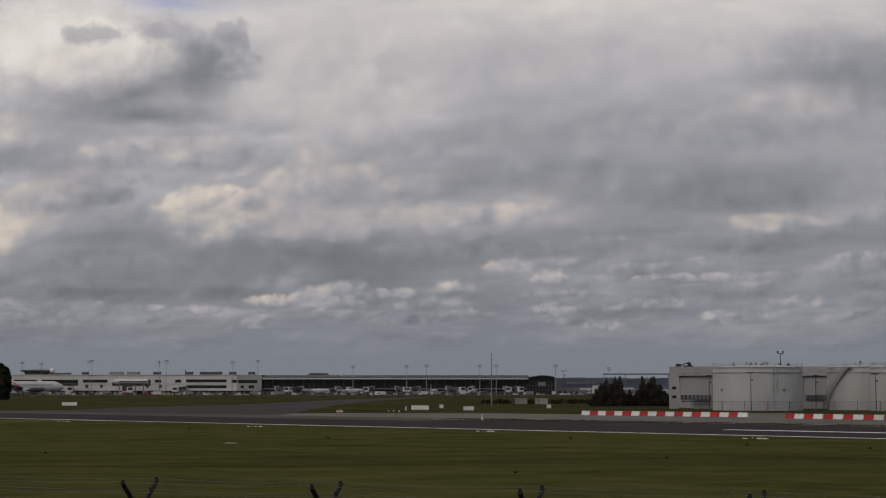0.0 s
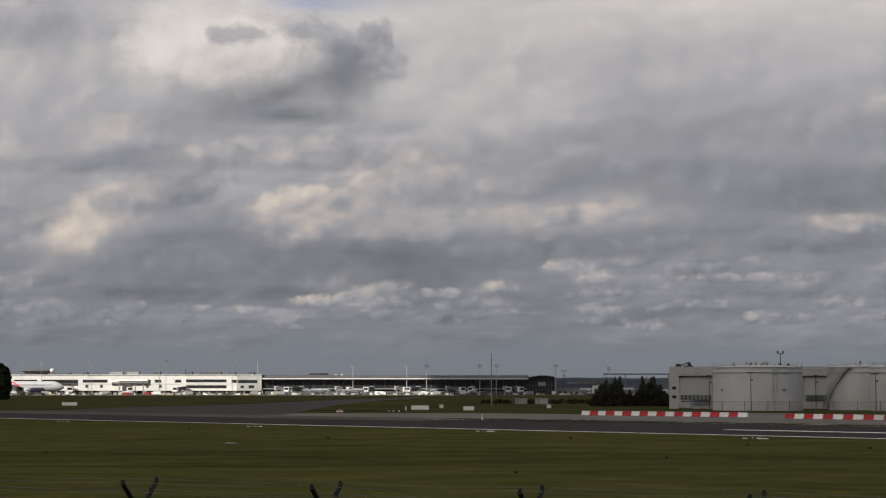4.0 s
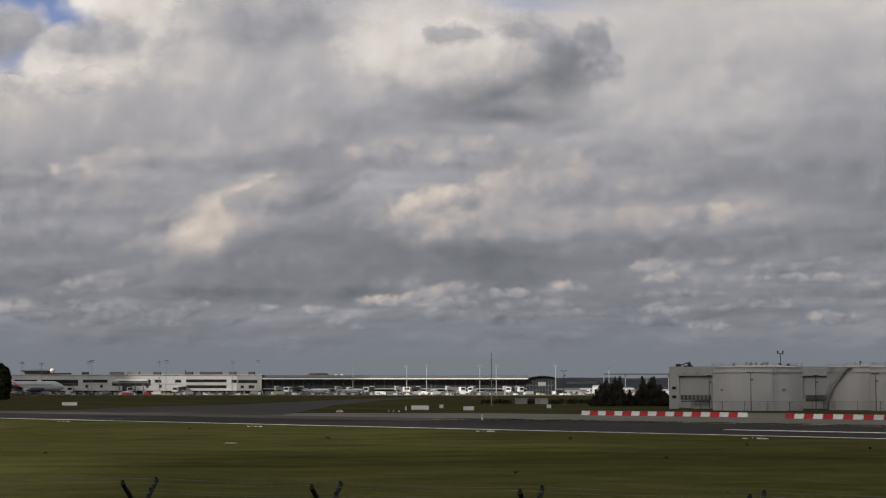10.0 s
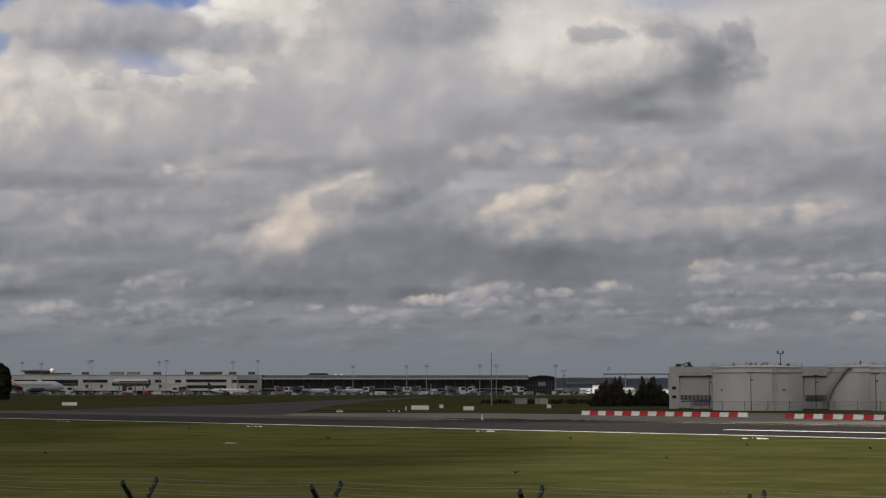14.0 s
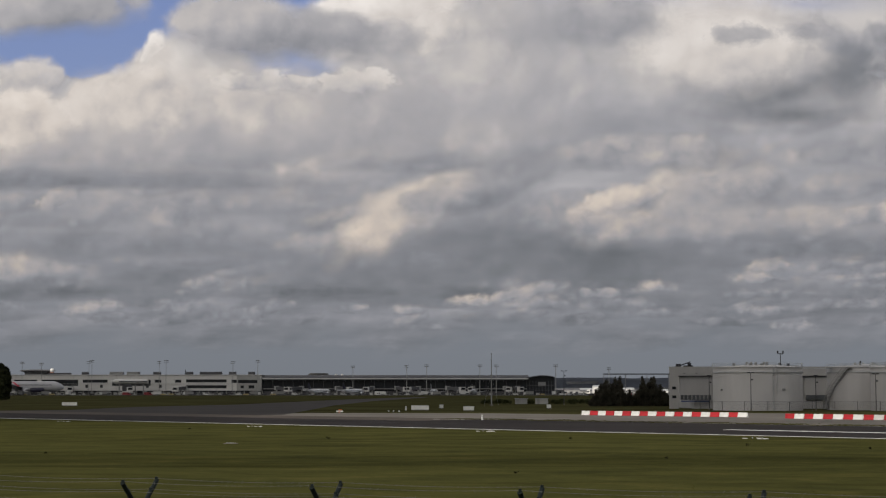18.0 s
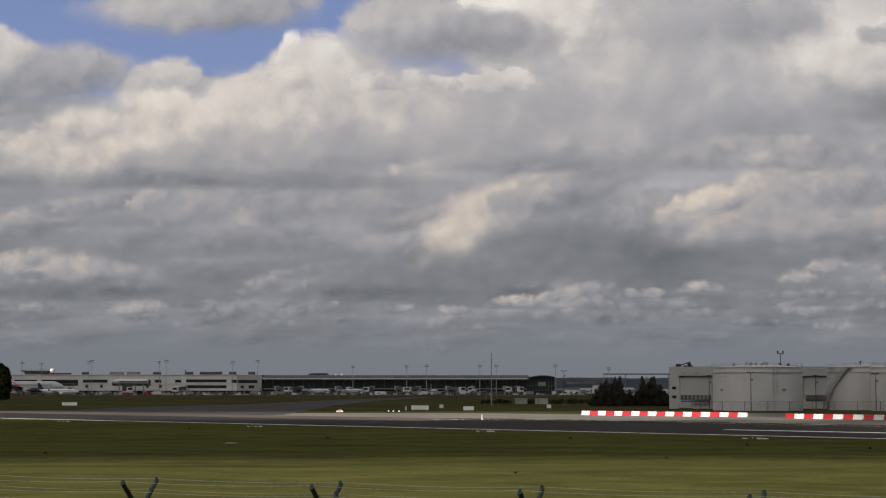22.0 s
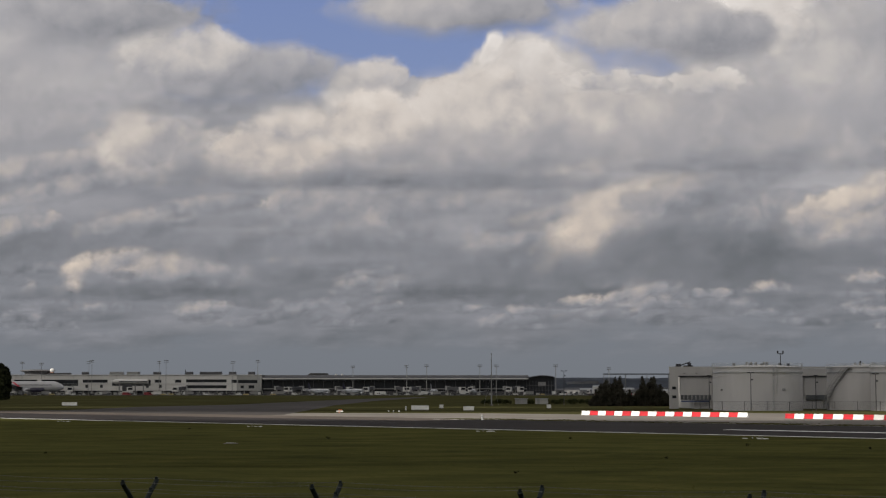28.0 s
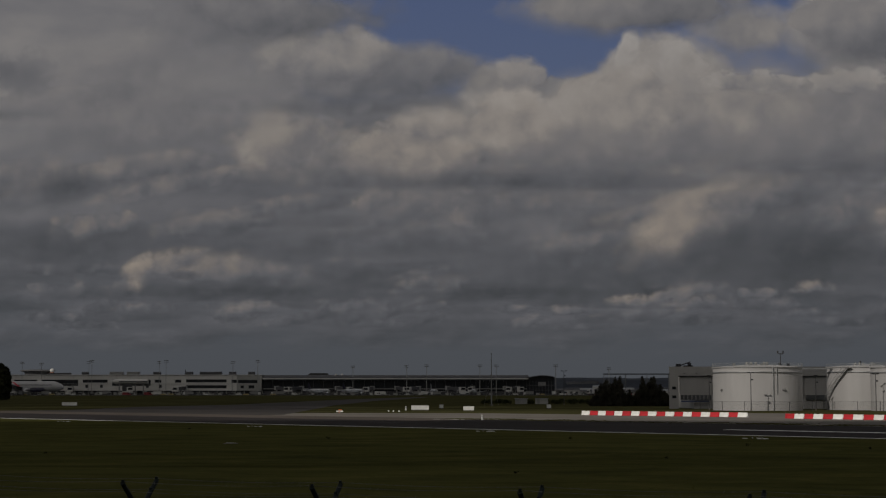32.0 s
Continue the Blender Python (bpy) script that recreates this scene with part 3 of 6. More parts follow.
def on_field(s, n, z=0.0):
    """A place on the field: s metres along the runway, n metres beyond its near edge."""
    p = EDGE + RUN * s + ACROSS * n
    return Vector((p.x, p.y, z))


def grass_material():
    m = bpy.data.materials.new("mown_grass")
    m.use_nodes = True
    nt = m.node_tree
    b = nt.nodes["Principled BSDF"]
    b.inputs["Roughness"].default_value = 0.95
    b.inputs["Specular IOR Level"].default_value = 0.0
    co = nt.nodes.new("ShaderNodeTexCoord")
    mp = nt.nodes.new("ShaderNodeMapping")
    mp.inputs["Rotation"].default_value = (0, 0, radians(-134.3))
    mp.inputs["Scale"].default_value = (0.13, 0.22, 1)
    nt.links.new(co.outputs["Object"], mp.inputs["Vector"])
    n1 = nt.nodes.new("ShaderNodeTexNoise")
    n1.inputs["Scale"].default_value, n1.inputs["Detail"].default_value, n1.inputs["Roughness"].default_value = 1.0, 7, 0.62
    n1.inputs["Distortion"].default_value = 0.7
    n2 = nt.nodes.new("ShaderNodeTexNoise")
    n2.inputs["Scale"].default_value, n2.inputs["Detail"].default_value = 2.2, 6
    n3 = nt.nodes.new("ShaderNodeTexNoise")
    n3.inputs["Scale"].default_value, n3.inputs["Detail"].default_value = 0.02, 3
    nt.links.new(mp.outputs[0], n1.inputs["Vector"])
    nt.links.new(co.outputs["Object"], n2.inputs["Vector"])
    nt.links.new(co.outputs["Object"], n3.inputs["Vector"])
    ramp = nt.nodes.new("ShaderNodeValToRGB")
    r = ramp.color_ramp
    r.elements[0].position, r.elements[0].color = 0.27, (0.040, 0.043, 0.0175, 1)
    r.elements[1].position, r.elements[1].color = 0.74, (0.106, 0.094, 0.032, 1)
    r.elements.new(0.47).color = (0.062, 0.0625, 0.0220, 1)
    r.elements.new(0.58).color = (0.074, 0.073, 0.025, 1)
    mx = nt.nodes.new("ShaderNodeMath")
    mx.operation = "MULTIPLY_ADD"
    mx.inputs[1].default_value = 0.26
    nt.links.new(n2.outputs["Fac"], mx.inputs[0])
    sub = nt.nodes.new("ShaderNodeMath")
    sub.operation = "SUBTRACT"
    sub.inputs[1].default_value = 0.13
    nt.links.new(n1.outputs["Fac"], sub.inputs[0])
    nt.links.new(sub.outputs[0], mx.inputs[2])
    nt.links.new(mx.outputs[0], ramp.inputs["Fac"])
    hs = nt.nodes.new("ShaderNodeHueSaturation")
    mr = nt.nodes.new("ShaderNodeMapRange")
    mr.inputs[3].default_value, mr.inputs[4].default_value = 0.70, 1.30
    nt.links.new(n3.outputs["Fac"], mr.inputs[0])
    nt.links.new(mr.outputs[0], hs.inputs["Value"])
    nt.links.new(ramp.outputs[0], hs.inputs["Color"])
    n4 = nt.nodes.new("ShaderNodeTexNoise")
    n4.inputs["Scale"].default_value, n4.inputs["Detail"].default_value, n4.inputs["Roughness"].default_value = 1.0, 4, 0.6
    m4 = nt.nodes.new("ShaderNodeMapping")
    m4.inputs["Rotation"].default_value, m4.inputs["Scale"].default_value = (0, 0, radians(-134.3)), (0.03, 0.16, 1)
    nt.links.new(co.outputs["Object"], m4.inputs["Vector"])
    nt.links.new(m4.outputs[0], n4.inputs["Vector"])
    track = nt.nodes.new("ShaderNodeMapRange")
    track.interpolation_type = "SMOOTHSTEP"
    track.inputs[1].default_value, track.inputs[2].default_value, track.inputs[3].default_value, track.inputs[4].default_value = 0.54, 0.70, 1.0, 0.72
    nt.links.new(n4.outputs["Fac"], track.inputs[0])
    worn = nt.nodes.new("ShaderNodeVectorMath")
    worn.operation = "SCALE"
    nt.links.new(hs.outputs[0], worn.inputs[0])
    nt.links.new(track.outputs[0], worn.inputs["Scale"])
    nt.links.new(worn.outputs[0], b.inputs["Base Color"])
    bp = nt.nodes.new("ShaderNodeBump")
    bp.inputs["Strength"].default_value, bp.inputs["Distance"].default_value = 0.5, 0.05
    nt.links.new(n2.outputs["Fac"], bp.inputs["Height"])
    nt.links.new(bp.outputs[0], b.inputs["Normal"])
    return m


GRASS = grass_material()
ROUGH_GRASS = mat("rough_grass", (0.060, 0.058, 0.026), 0.95, vary=0.35, scale=0.05, fine=9, gloss=0.0, stretch=(0.5, 1, 1))


def flat(name, pts, z, material, label, category, parent=None):
    bm = bmesh.new()
    slab(bm, [(p[0], p[1]) for p in pts], z - 0.3, z)
    if parent:
        return part(name, bm, material, parent, label)
    return tagged(new(name, mesh_of(name, bm, material)), label, category, kind="structure")


def strip(s0, s1, n0, n1):
    return [on_field(s0, n0), on_field(s1, n0), on_field(s1, n1), on_field(s0, n1)]


def make_ground():
    bm = bmesh.new()
    box(bm, -6000, 6000, -2500, 7500, -2.0, 0.0)
    tagged(new("ground", mesh_of("ground", bm, GRASS)), "wide mown airfield grass, olive green with dry streaks", "grass", kind="structure")
    flat("rough_grass", [(-1500, 1414), on_field(1400, 40), on_field(150, 40), on_field(-700, 40), (1500, 1414)], 0.008, ROUGH_GRASS, "dark rough grass between runway and apron", "grass")
    flat("weedy_strip", strip(-260, 48, 47.6, 53.0), 0.026, CONCRETE, "worn concrete strip with weeds along the runway edge", "grass")
    runway = flat("runway", strip(-700, 1500, 0, 52), 0.02, ASPHALT, "dark asphalt runway with white edge line", "runway")
    flat("edge_line", strip(-700, 1500, 0.0, 0.95), 0.03, LINE_WHITE, "worn white edge line", "", runway)
    for i in range(10):
        s = -27.7 - 50 * i
        flat("centre_line", strip(s - 30, s, 18.6, 20.6), 0.03, LINE_WHITE, "white centre line dash", "", runway)
    for i in range(12):
        s = 12.5 + 50 * i
        flat("centre_line", strip(s, s + 30, 21.0, 21.5), 0.025, ASPHALT_OLD, "faded centre line dash", "", runway)
    flat("worn_lane", strip(40, 1500, 33, 51.8), 0.024, mat("brown_asphalt", (0.100, 0.084, 0.074), 0.9, vary=0.25, scale=0.04, gloss=0.06), "lighter brownish worn lane of asphalt", "", runway)
    flat("shoulder", [on_field(-700, 52), on_field(125, 52), on_field(121, 72), on_field(108, 86), on_field(88, 100), on_field(60, 102), on_field(-700, 102)], 0.015, CONCRETE, "pale concrete shoulder beside the runway", "pavement")
    flat("worn_patch", [(-22.3, 300.5), (-8.8, 282.6), (-7.5, 269.2), (-18.0, 279.8)], 0.02, mat("rusty_concrete", (0.24, 0.165, 0.11), 0.9, vary=0.3, scale=0.1, gloss=0.1), "rust-brown stained patch of concrete", "pavement")
    flat("line_mark", [(-1.6, 271.6), (3.5, 269.2), (3.5, 268.3), (-1.6, 270.7)], 0.03, LINE_WHITE, "short worn white line on the concrete", "marking")
    flat("pavement", [(49.0, 274.4), (54.4, 264.2), (69.5, 340.0), (60.3, 344.1)], 0.012, CONCRETE, "pale concrete way between the barriers", "pavement")
    flat("taxiway", [(-101.5, 381.0), (-87.4, 395.0), (-85.5, 432.0), (-84.0, 467.0), (-65.3, 540.2), (-48.8, 798.0), (-28.3, 1014.6), (-7.1, 1127.3), (-12.9, 993.3), (-29.5, 717.4), (-32.9, 511.0), (-30.5, 361.6), (-30.0, 320.0), (-70.0, 290.0), (-115.0, 330.0)],
         0.018, ASPHALT_OLD, "worn grey asphalt taxiway", "taxiway")
    flat("apron", [(-900, 1415), (1100, 1415), (1100, 2000), (-900, 2000)], 0.03, mat("apron_concrete", (0.11, 0.105, 0.098), 0.9, vary=0.2, scale=0.03, gloss=0.1), "grey concrete apron before the terminal", "apron")


make_ground()


# ---- terminal, pier, tanks, hangar: large forms ----
def make_terminal():
    t = thing("terminal_building", "long white terminal with dark window bands and rooftop plant", "building", pose(0, 1500, 0))
    # front wall of panels with real recesses
    wins = [(-378.6, -358, 12.0, 13.6), (-354, -322, 8.2, 13.6), (-318, -296, 11.0, 13.6), (-292, -258, 8.2, 13.6), (-254.5, -248.6, 11.0, 13.6),
            (-236.6, -231, 11.0, 13.6), (-226.8, -191, 11.2, 13.8), (-226.8, -191, 6.0, 8.7), (-186.6, -164.3, 10.8, 13.6), (-180, -176, 6.2, 8.4),
            (-173, -168, 6.2, 8.4), (-420, -384, 11.0, 13.6)]
    cols = sorted({-470.0, -160.0} | {w[0] for w in wins} | {w[1] for w in wins})
    bm = bmesh.new()
    for a, b in zip(cols, cols[1:]):
        z = 3.9
        for w in sorted((w for w in wins if w[0] <= a and w[1] >= b), key=lambda w: w[2]):
            box(bm, a, b, 0, 0.8, z, w[2])
            z = w[3]
        box(bm, a, b, 0, 0.8, z, 17.4)
    part("wall", bm, WALL_WHITE, t, "white clad front wall")
    for w in wins:
        part("window", boxes((w[0], w[1], 0.45, 0.6, w[2], w[3])), GLASS_DARK, t, "dark window band")
    part("body", boxes((-470, -160.3, 1.2, 60, 3.9, 17.2)), GREY_LIGHT, t)
    part("roof", boxes((-471, -159.6, -0.5, 60, 17.4, 17.9)), GREY_LIGHT, t)
    part("undercroft", boxes((-470, -160.5, 3, 60, 0, 3.9)), DARK_METAL, t, "dark open ground floor")
    for i in range(40):
        x = -468 + i * 7.9
        part("column", boxes((x, x + 0.7, 0.2, 0.9, 0, 3.9)), GREY_LIGHT, t)
    for x0, x1, h in ((-320.2, -315.2, 2.6), (-295.6, -284, 2.7), (-280.4, -269.7, 2.7), (-256.8, -251, 2.6), (-227.7, -222.4, 2.7), (-215.6, -196.5, 2.7),
                      (-189.7, -184, 2.7), (-172.7, -167.4, 2.7), (-350, -331, 1.8)):
        part("roof_plant", boxes((x0, x1, 6, 14, 17.9, 17.9 + h)), DARK_ROOF if h < 2.65 or x0 > -260 else GREY_PANEL, t, "grey rooftop plant box")
    part("flue", rods(((-228.6, 8, 17.9), (-228.6, 8, 22.6), 0.35)), DARK_METAL, t)
    # glazed end bay and small dark louvres
    bay = part("end_bay", boxes((-182, -160.1, -0.25, -0.02, 4.0, 17.35)), GREY_LIGHT, t, "grey panelled end bay")
    for x0, x1, z0, z1 in ((-181, -163.5, 10.6, 13.4), (-178.5, -175.5, 6.2, 8.4), (-171.5, -166.5, 6.0, 8.6)):
        part("window", boxes((x0, x1, -0.34, -0.25, z0, z1)), GLASS_DARK, bay)
    for i in range(1, 7):
        x = -182 + i * 3.1
        part("rib", boxes((x - 0.06, x + 0.06, -0.3, -0.25, 4.2, 10.4)), GREY_PANEL, bay)
    for x in (-315.5, -302.5, -262, -250.5):
        part("louvre", boxes((x, x + 2.4, -0.08, 0.02, 6.4, 9.2)), DARK_METAL, t)
    for i in range(24):
        x = -466 + i * 12.7
        part("panel_joint", boxes((x - 0.05, x + 0.05, -0.05, 0.01, 4.0, 17.3)), GREY_PANEL, t)
    part("string_course", boxes((-470, -182, -0.35, -0.02, 9.75, 10.0)), GREY_LIGHT, t)
    part("parapet_cap", boxes((-471, -159.6, -0.7, -0.3, 17.6, 18.1)), WHITE_PAINT, t)
    for i in range(60):
        x = -468 + i * 5.2
        part("ground_door", boxes((x, x + 3.4, 2.9, 3.0, 0.1, 3.0)), (GREY_PANEL, GREY_LIGHT, DARK_METAL)[i % 3], t)
    return t


make_terminal()


def make_pier():
    p = thing("passenger_pier", "long dark glazed pier with a pale roof edge and arched end", "building", pose(0, 1500, 0))
    k = 0.5
    x0, x1, xe = (465 - 784) * k, (932 - 784) * k, (981 - 784) * k
    part("glazing", boxes((x0, x1, 4, 40, 0, 13.2)), GLASS_DARK, p, "dark glass wall")
    part("roof_edge", boxes((x0, x1 + 1, -3, -2, 14.0, 14.9)), WHITE_PAINT, p, "white roof edge")
    bm = bmesh.new()
    prof = [(-2, 14.0), (8, 16.6), (20, 17.8), (32, 16.6), (44, 14.0)]
    loft(bm, [[(x, y, z) for y, z in prof] + [(x, y, z - 0.5) for y, z in prof[::-1]] for x in (x0, x1 + 2)])
    part("roof", bm, DARK_ROOF, p, "low curved dark grey roof")
    n = 26
    for i in range(n + 1):
        x = x0 + (x1 - x0) * i / n
        part("mullion", boxes((x - 0.25, x + 0.25, 3.5, 4.0, 0, 13.4)), DARK_METAL, p)
    part("ledge", boxes((x0, x1, 1.0, 4.0, 5.2, 6.0)), GREY_PANEL, p)
    part("dome", rods(((-112, 30, 17), (-112, 30, 19.6), 11, 8, 20)), RUBBER, p, "dark rooftop drum")
    # arched end
    bm = bmesh.new()
    arc = [(x1 + (xe - x1) * i / 12, 13.0 + 3.8 * math.sin(math.pi * (0.15 + 0.62 * i / 12))) for i in range(13)]
    pts = [(x1, 0)] + arc + [(xe, 0)]
    loft(bm, [[(x, y, z) for x, z in pts] for y in (2, 44)])
    part("arched_end", bm, GLASS_DARK, p, "arched dark glass end wall")
    bm = bmesh.new()
    loft(bm, [[(x, y, z + 0.02) for x, z in arc] + [(x, y, z + 0.7) for x, z in arc[::-1]] for y in (-1, 45)])
    part("arched_roof", bm, DARK_ROOF, p)
    for i in range(1, 9):
        x = x1 + (xe - x1) * i / 9
        part("mullion", boxes((x - 0.15, x + 0.15, 1.8, 2.0, 0, 12.6)), DARK_ROOF, p)
    for z in (4.4, 8.6):
        part("transom", boxes((x1, xe, 1.75, 2.0, z - 0.15, z + 0.15)), DARK_ROOF, p)
    for i in range(40):
        x = x0 + (x1 - x0) * (i + 0.5) / 40
        part("roof_strut", rods(((x, -2, 13.9), (x, 3.8, 12.2), 0.14, None, 5)), GREY_PANEL, p)
    part("ground_floor", boxes((x0, x1, 3.2, 3.9, 0, 3.4)), DARK_ROOF, p, "dark ground-floor wall")
    part("panel", boxes((x1 + 10, x1 + 17, 1.8, 2.0, 8.0, 11.5)), GREY_PANEL, p)
    return p


make_pier()


def make_tank(name, x, y, r, h, label):
    t = thing(name, label, "storage tank", pose(x, y, 0), "fuel tanks")
    bm = bmesh.new()
    n = 64
    ring = lambda rr, z: [(rr * math.cos(2 * math.pi * i / n), rr * math.sin(2 * math.pi * i / n), z) for i in range(n)]
    loft(bm, [ring(r, 0), ring(r, h)])
    part("shell", bm, TANK_WHITE, t, smooth=True)
    bm = bmesh.new()
    loft(bm, [ring(r + 0.25, h - 0.02), ring(r + 0.25, h + 0.15), ring(r * 0.5, h + 0.55), ring(0.5, h + 0.8)])
    part("roof", bm, TANK_WHITE, t, "shallow white cone roof")
    bm = bmesh.new()
    loft(bm, [ring(r + 0.12, h - 1.15), ring(r + 0.28, h - 1.15), ring(r + 0.28, h - 0.95), ring(r + 0.12, h - 0.95)])
    part("wind_girder", bm, STEEL, t)
    return t


tank_big = make_tank("fuel_tank", 72.5, 392, 10.2, 9.75, "large white welded fuel tank with ladder pipes")
tank_mid = make_tank("fuel_tank", 99.4, 399.8, 8.9, 9.9, "white welded fuel tank with a curved outside stair")
tank_far = make_tank("fuel_tank", 104.8, 381.9, 8.5, 9.65, "white welded fuel tank at the fence")


def make_hangar():
    h = thing("cargo_hangar", "grey clad cargo building with wide doors and a window strip", "building", pose(0, 425, 0))
    part("body", boxes((62.8, 130, 0.5, 40, 0, 10.3)), HANGAR_GREY, h)
    part("fascia", boxes((56.6, 130, -0.6, 0.5, 8.2, 10.5)), HANGAR_GREY, h, "pale roof fascia")
    part("end_wall", boxes((56.6, 58.8, -0.6, 0.5, 0, 8.2)), HANGAR_GREY, h)
    for x in (59.2, 82.0, 90.5):
        part("door", boxes((x, x + 8.0, 0.2, 0.45, 3.4, 8.0)), HANGAR_GREY, h, "wide sliding door")
        part("window_strip", boxes((x + 0.2, x + 7.8, 0.1, 0.4, 2.2, 3.4)), HANGAR_GLASS, h)
        part("lintel", boxes((x - 0.3, x + 8.2, -0.2, 0.5, 8.0, 8.3)), DARK_METAL, h)
    return h


make_hangar()


# ---- unseen clouds added overhead and behind, whose shadows sweep the field ----
SHADE_RATE = 105.0
CLOUD_BASE = 600.0
CLOUD_OFFSET = SUN_TO * (CLOUD_BASE / SUN_TO.z)


def shade_cloud_material(name, through):
    m = bpy.data.materials.new(name)
    m.use_nodes = True
    nt = m.node_tree
    nt.nodes.clear()
    d, t, x, o = (nt.nodes.new(n) for n in ("ShaderNodeBsdfDiffuse", "ShaderNodeBsdfTranslucent", "ShaderNodeMixShader", "ShaderNodeOutputMaterial"))
    d.inputs[0].default_value = t.inputs[0].default_value = (0.86, 0.87, 0.9, 1)
    x.inputs[0].default_value = 0.42
    nt.links.new(d.outputs[0], x.inputs[1])
    nt.links.new(t.outputs[0], x.inputs[2])
    # a little direct sun filters through
    c, y = nt.nodes.new("ShaderNodeBsdfTransparent"), nt.nodes.new("ShaderNodeMixShader")
    y.inputs[0].default_value = through
    nt.links.new(x.outputs[0], y.inputs[1])
    nt.links.new(c.outputs[0], y.inputs[2])
    nt.links.new(y.outputs[0], o.inputs[0])
    return m


# how much sun each added sheet lets through; heavy ones deepen the far shade
CLOUD_BODY = shade_cloud_material("thick_cloud", 0.125)
CLOUD_HEAVY = shade_cloud_material("heavy_cloud", 0.07)
CLOUD_THIN = shade_cloud_material("thin_cloud", 0.38)
CLOUD_HAZE = shade_cloud_material("hazy_cloud", 0.66)
clouds = []


def make_shade_cloud(s0, s1, y0, y1, seed, thin=0):
    """An unseen billowing cloud sheet, added so that its shadow covers s0..s1, y0..y1 of the field at the start."""
    w, h = s1 - s0, y1 - y0
    grid = 24 if y0 < 2000 else 60
    nx, ny = max(6, int(w / grid)), max(5, int(h / grid))
    verts, faces = [], []
    for j in range(ny + 1):
        for i in range(nx + 1):
            u, v = i / nx, j / ny
            rim = min(u * w, (1 - u) * w, v * h, (1 - v) * h)
            k = noise.noise(Vector((i * 0.9 + seed * 7.3, j * 0.9, seed))), noise.noise(Vector((i * 0.9, j * 0.9 + seed * 5.1, 4.0 + seed)))
            edge = 1.0 if rim < 1 else 0.3
            lump = 16 * abs(noise.noise(Vector((u * w / 60, v * h / 60, seed * 2.0)))) + 9 * abs(noise.noise(Vector((u * w / 24, v * h / 24, seed))))
            verts.append((s0 + u * w + k[0] * 16 * edge, y0 + v * h + k[1] * 9 * edge, min(rim, 60) * 0.45 + lump))
    n = nx + 1
    for j in range(ny):
        for i in range(nx):
            faces.append((j * n + i, j * n + i + 1, (j + 1) * n + i + 1, (j + 1) * n + i))
    me = bpy.data.meshes.new("cloud")
    me.from_pydata(verts, [], faces)
    me.materials.append((CLOUD_HEAVY if y0 > 230 or s1 < -2200 else CLOUD_BODY, CLOUD_THIN, CLOUD_HAZE)[thin])
    for p in me.polygons:
        p.use_smooth = True
    ob = tagged(new("backdrop_cloud", me), "thin unseen cloud sheet added overhead to dim the sun" if thin else "lumpy unseen cloud sheet added overhead to shade the field", "cloud", "clouds overhead", "structure")
    clouds.append(ob)
    return ob


# times at which the added clouds leave the sun free (0), or dim it as thin cloud (1) or haze (2), over each stretch of
# the field, from near to far
BREAKS = [(-260, 117, [(10.3, 11.7, 0), (11.7, 12.9, 2), (12.9, 14.05, 0), (14.05, 14.5, 1), (16.6, 21.3, 1), (21.3, 23.6, 0), (23.6, 25.8, 1)]),
          (105, 255, [(10.0, 10.6, 1), (10.6, 11.7, 0), (11.7, 12.9, 2), (12.9, 14.05, 0), (14.05, 14.4, 1), (16.6, 21.6, 1)]),
          (240, 370, [(10.6, 13.2, 1), (16.8, 18.4, 1), (21.5, 33.2, 0)]),
          (356, 416, [(30.2, 30.75, 1), (30.75, 34.0, 2)]),
          (406, 448, []),
          (436, 474, [(26.5, 33.5, 0)]),
          (462, 1330, []),
          (1310, 1543, [(4.0, 10.6, 0), (10.6, 12.6, 1)]),
          (1543, 1572, [(4.12, 11.8, 0), (13.0, 37.0, 0)]),
          (1556, 2300, [(4.12, 18.0, 0)]),
          (2280, 3090, [])]
for number, (ya, yb, gaps) in enumerate(BREAKS):
    start = 0.0
    for i, (ta, tb, thin) in enumerate(gaps + [(37.0, 37.0, 0)]):
        if ta > start:
            make_shade_cloud(-SHADE_RATE * ta, -SHADE_RATE * start if start else 900.0, ya, yb, number * 3.1 + i)
        if thin:
            make_shade_cloud(-SHADE_RATE * tb - 6, -SHADE_RATE * ta + 6, ya, yb, number * 3.1 + i + 0.5, thin)
        start = tb


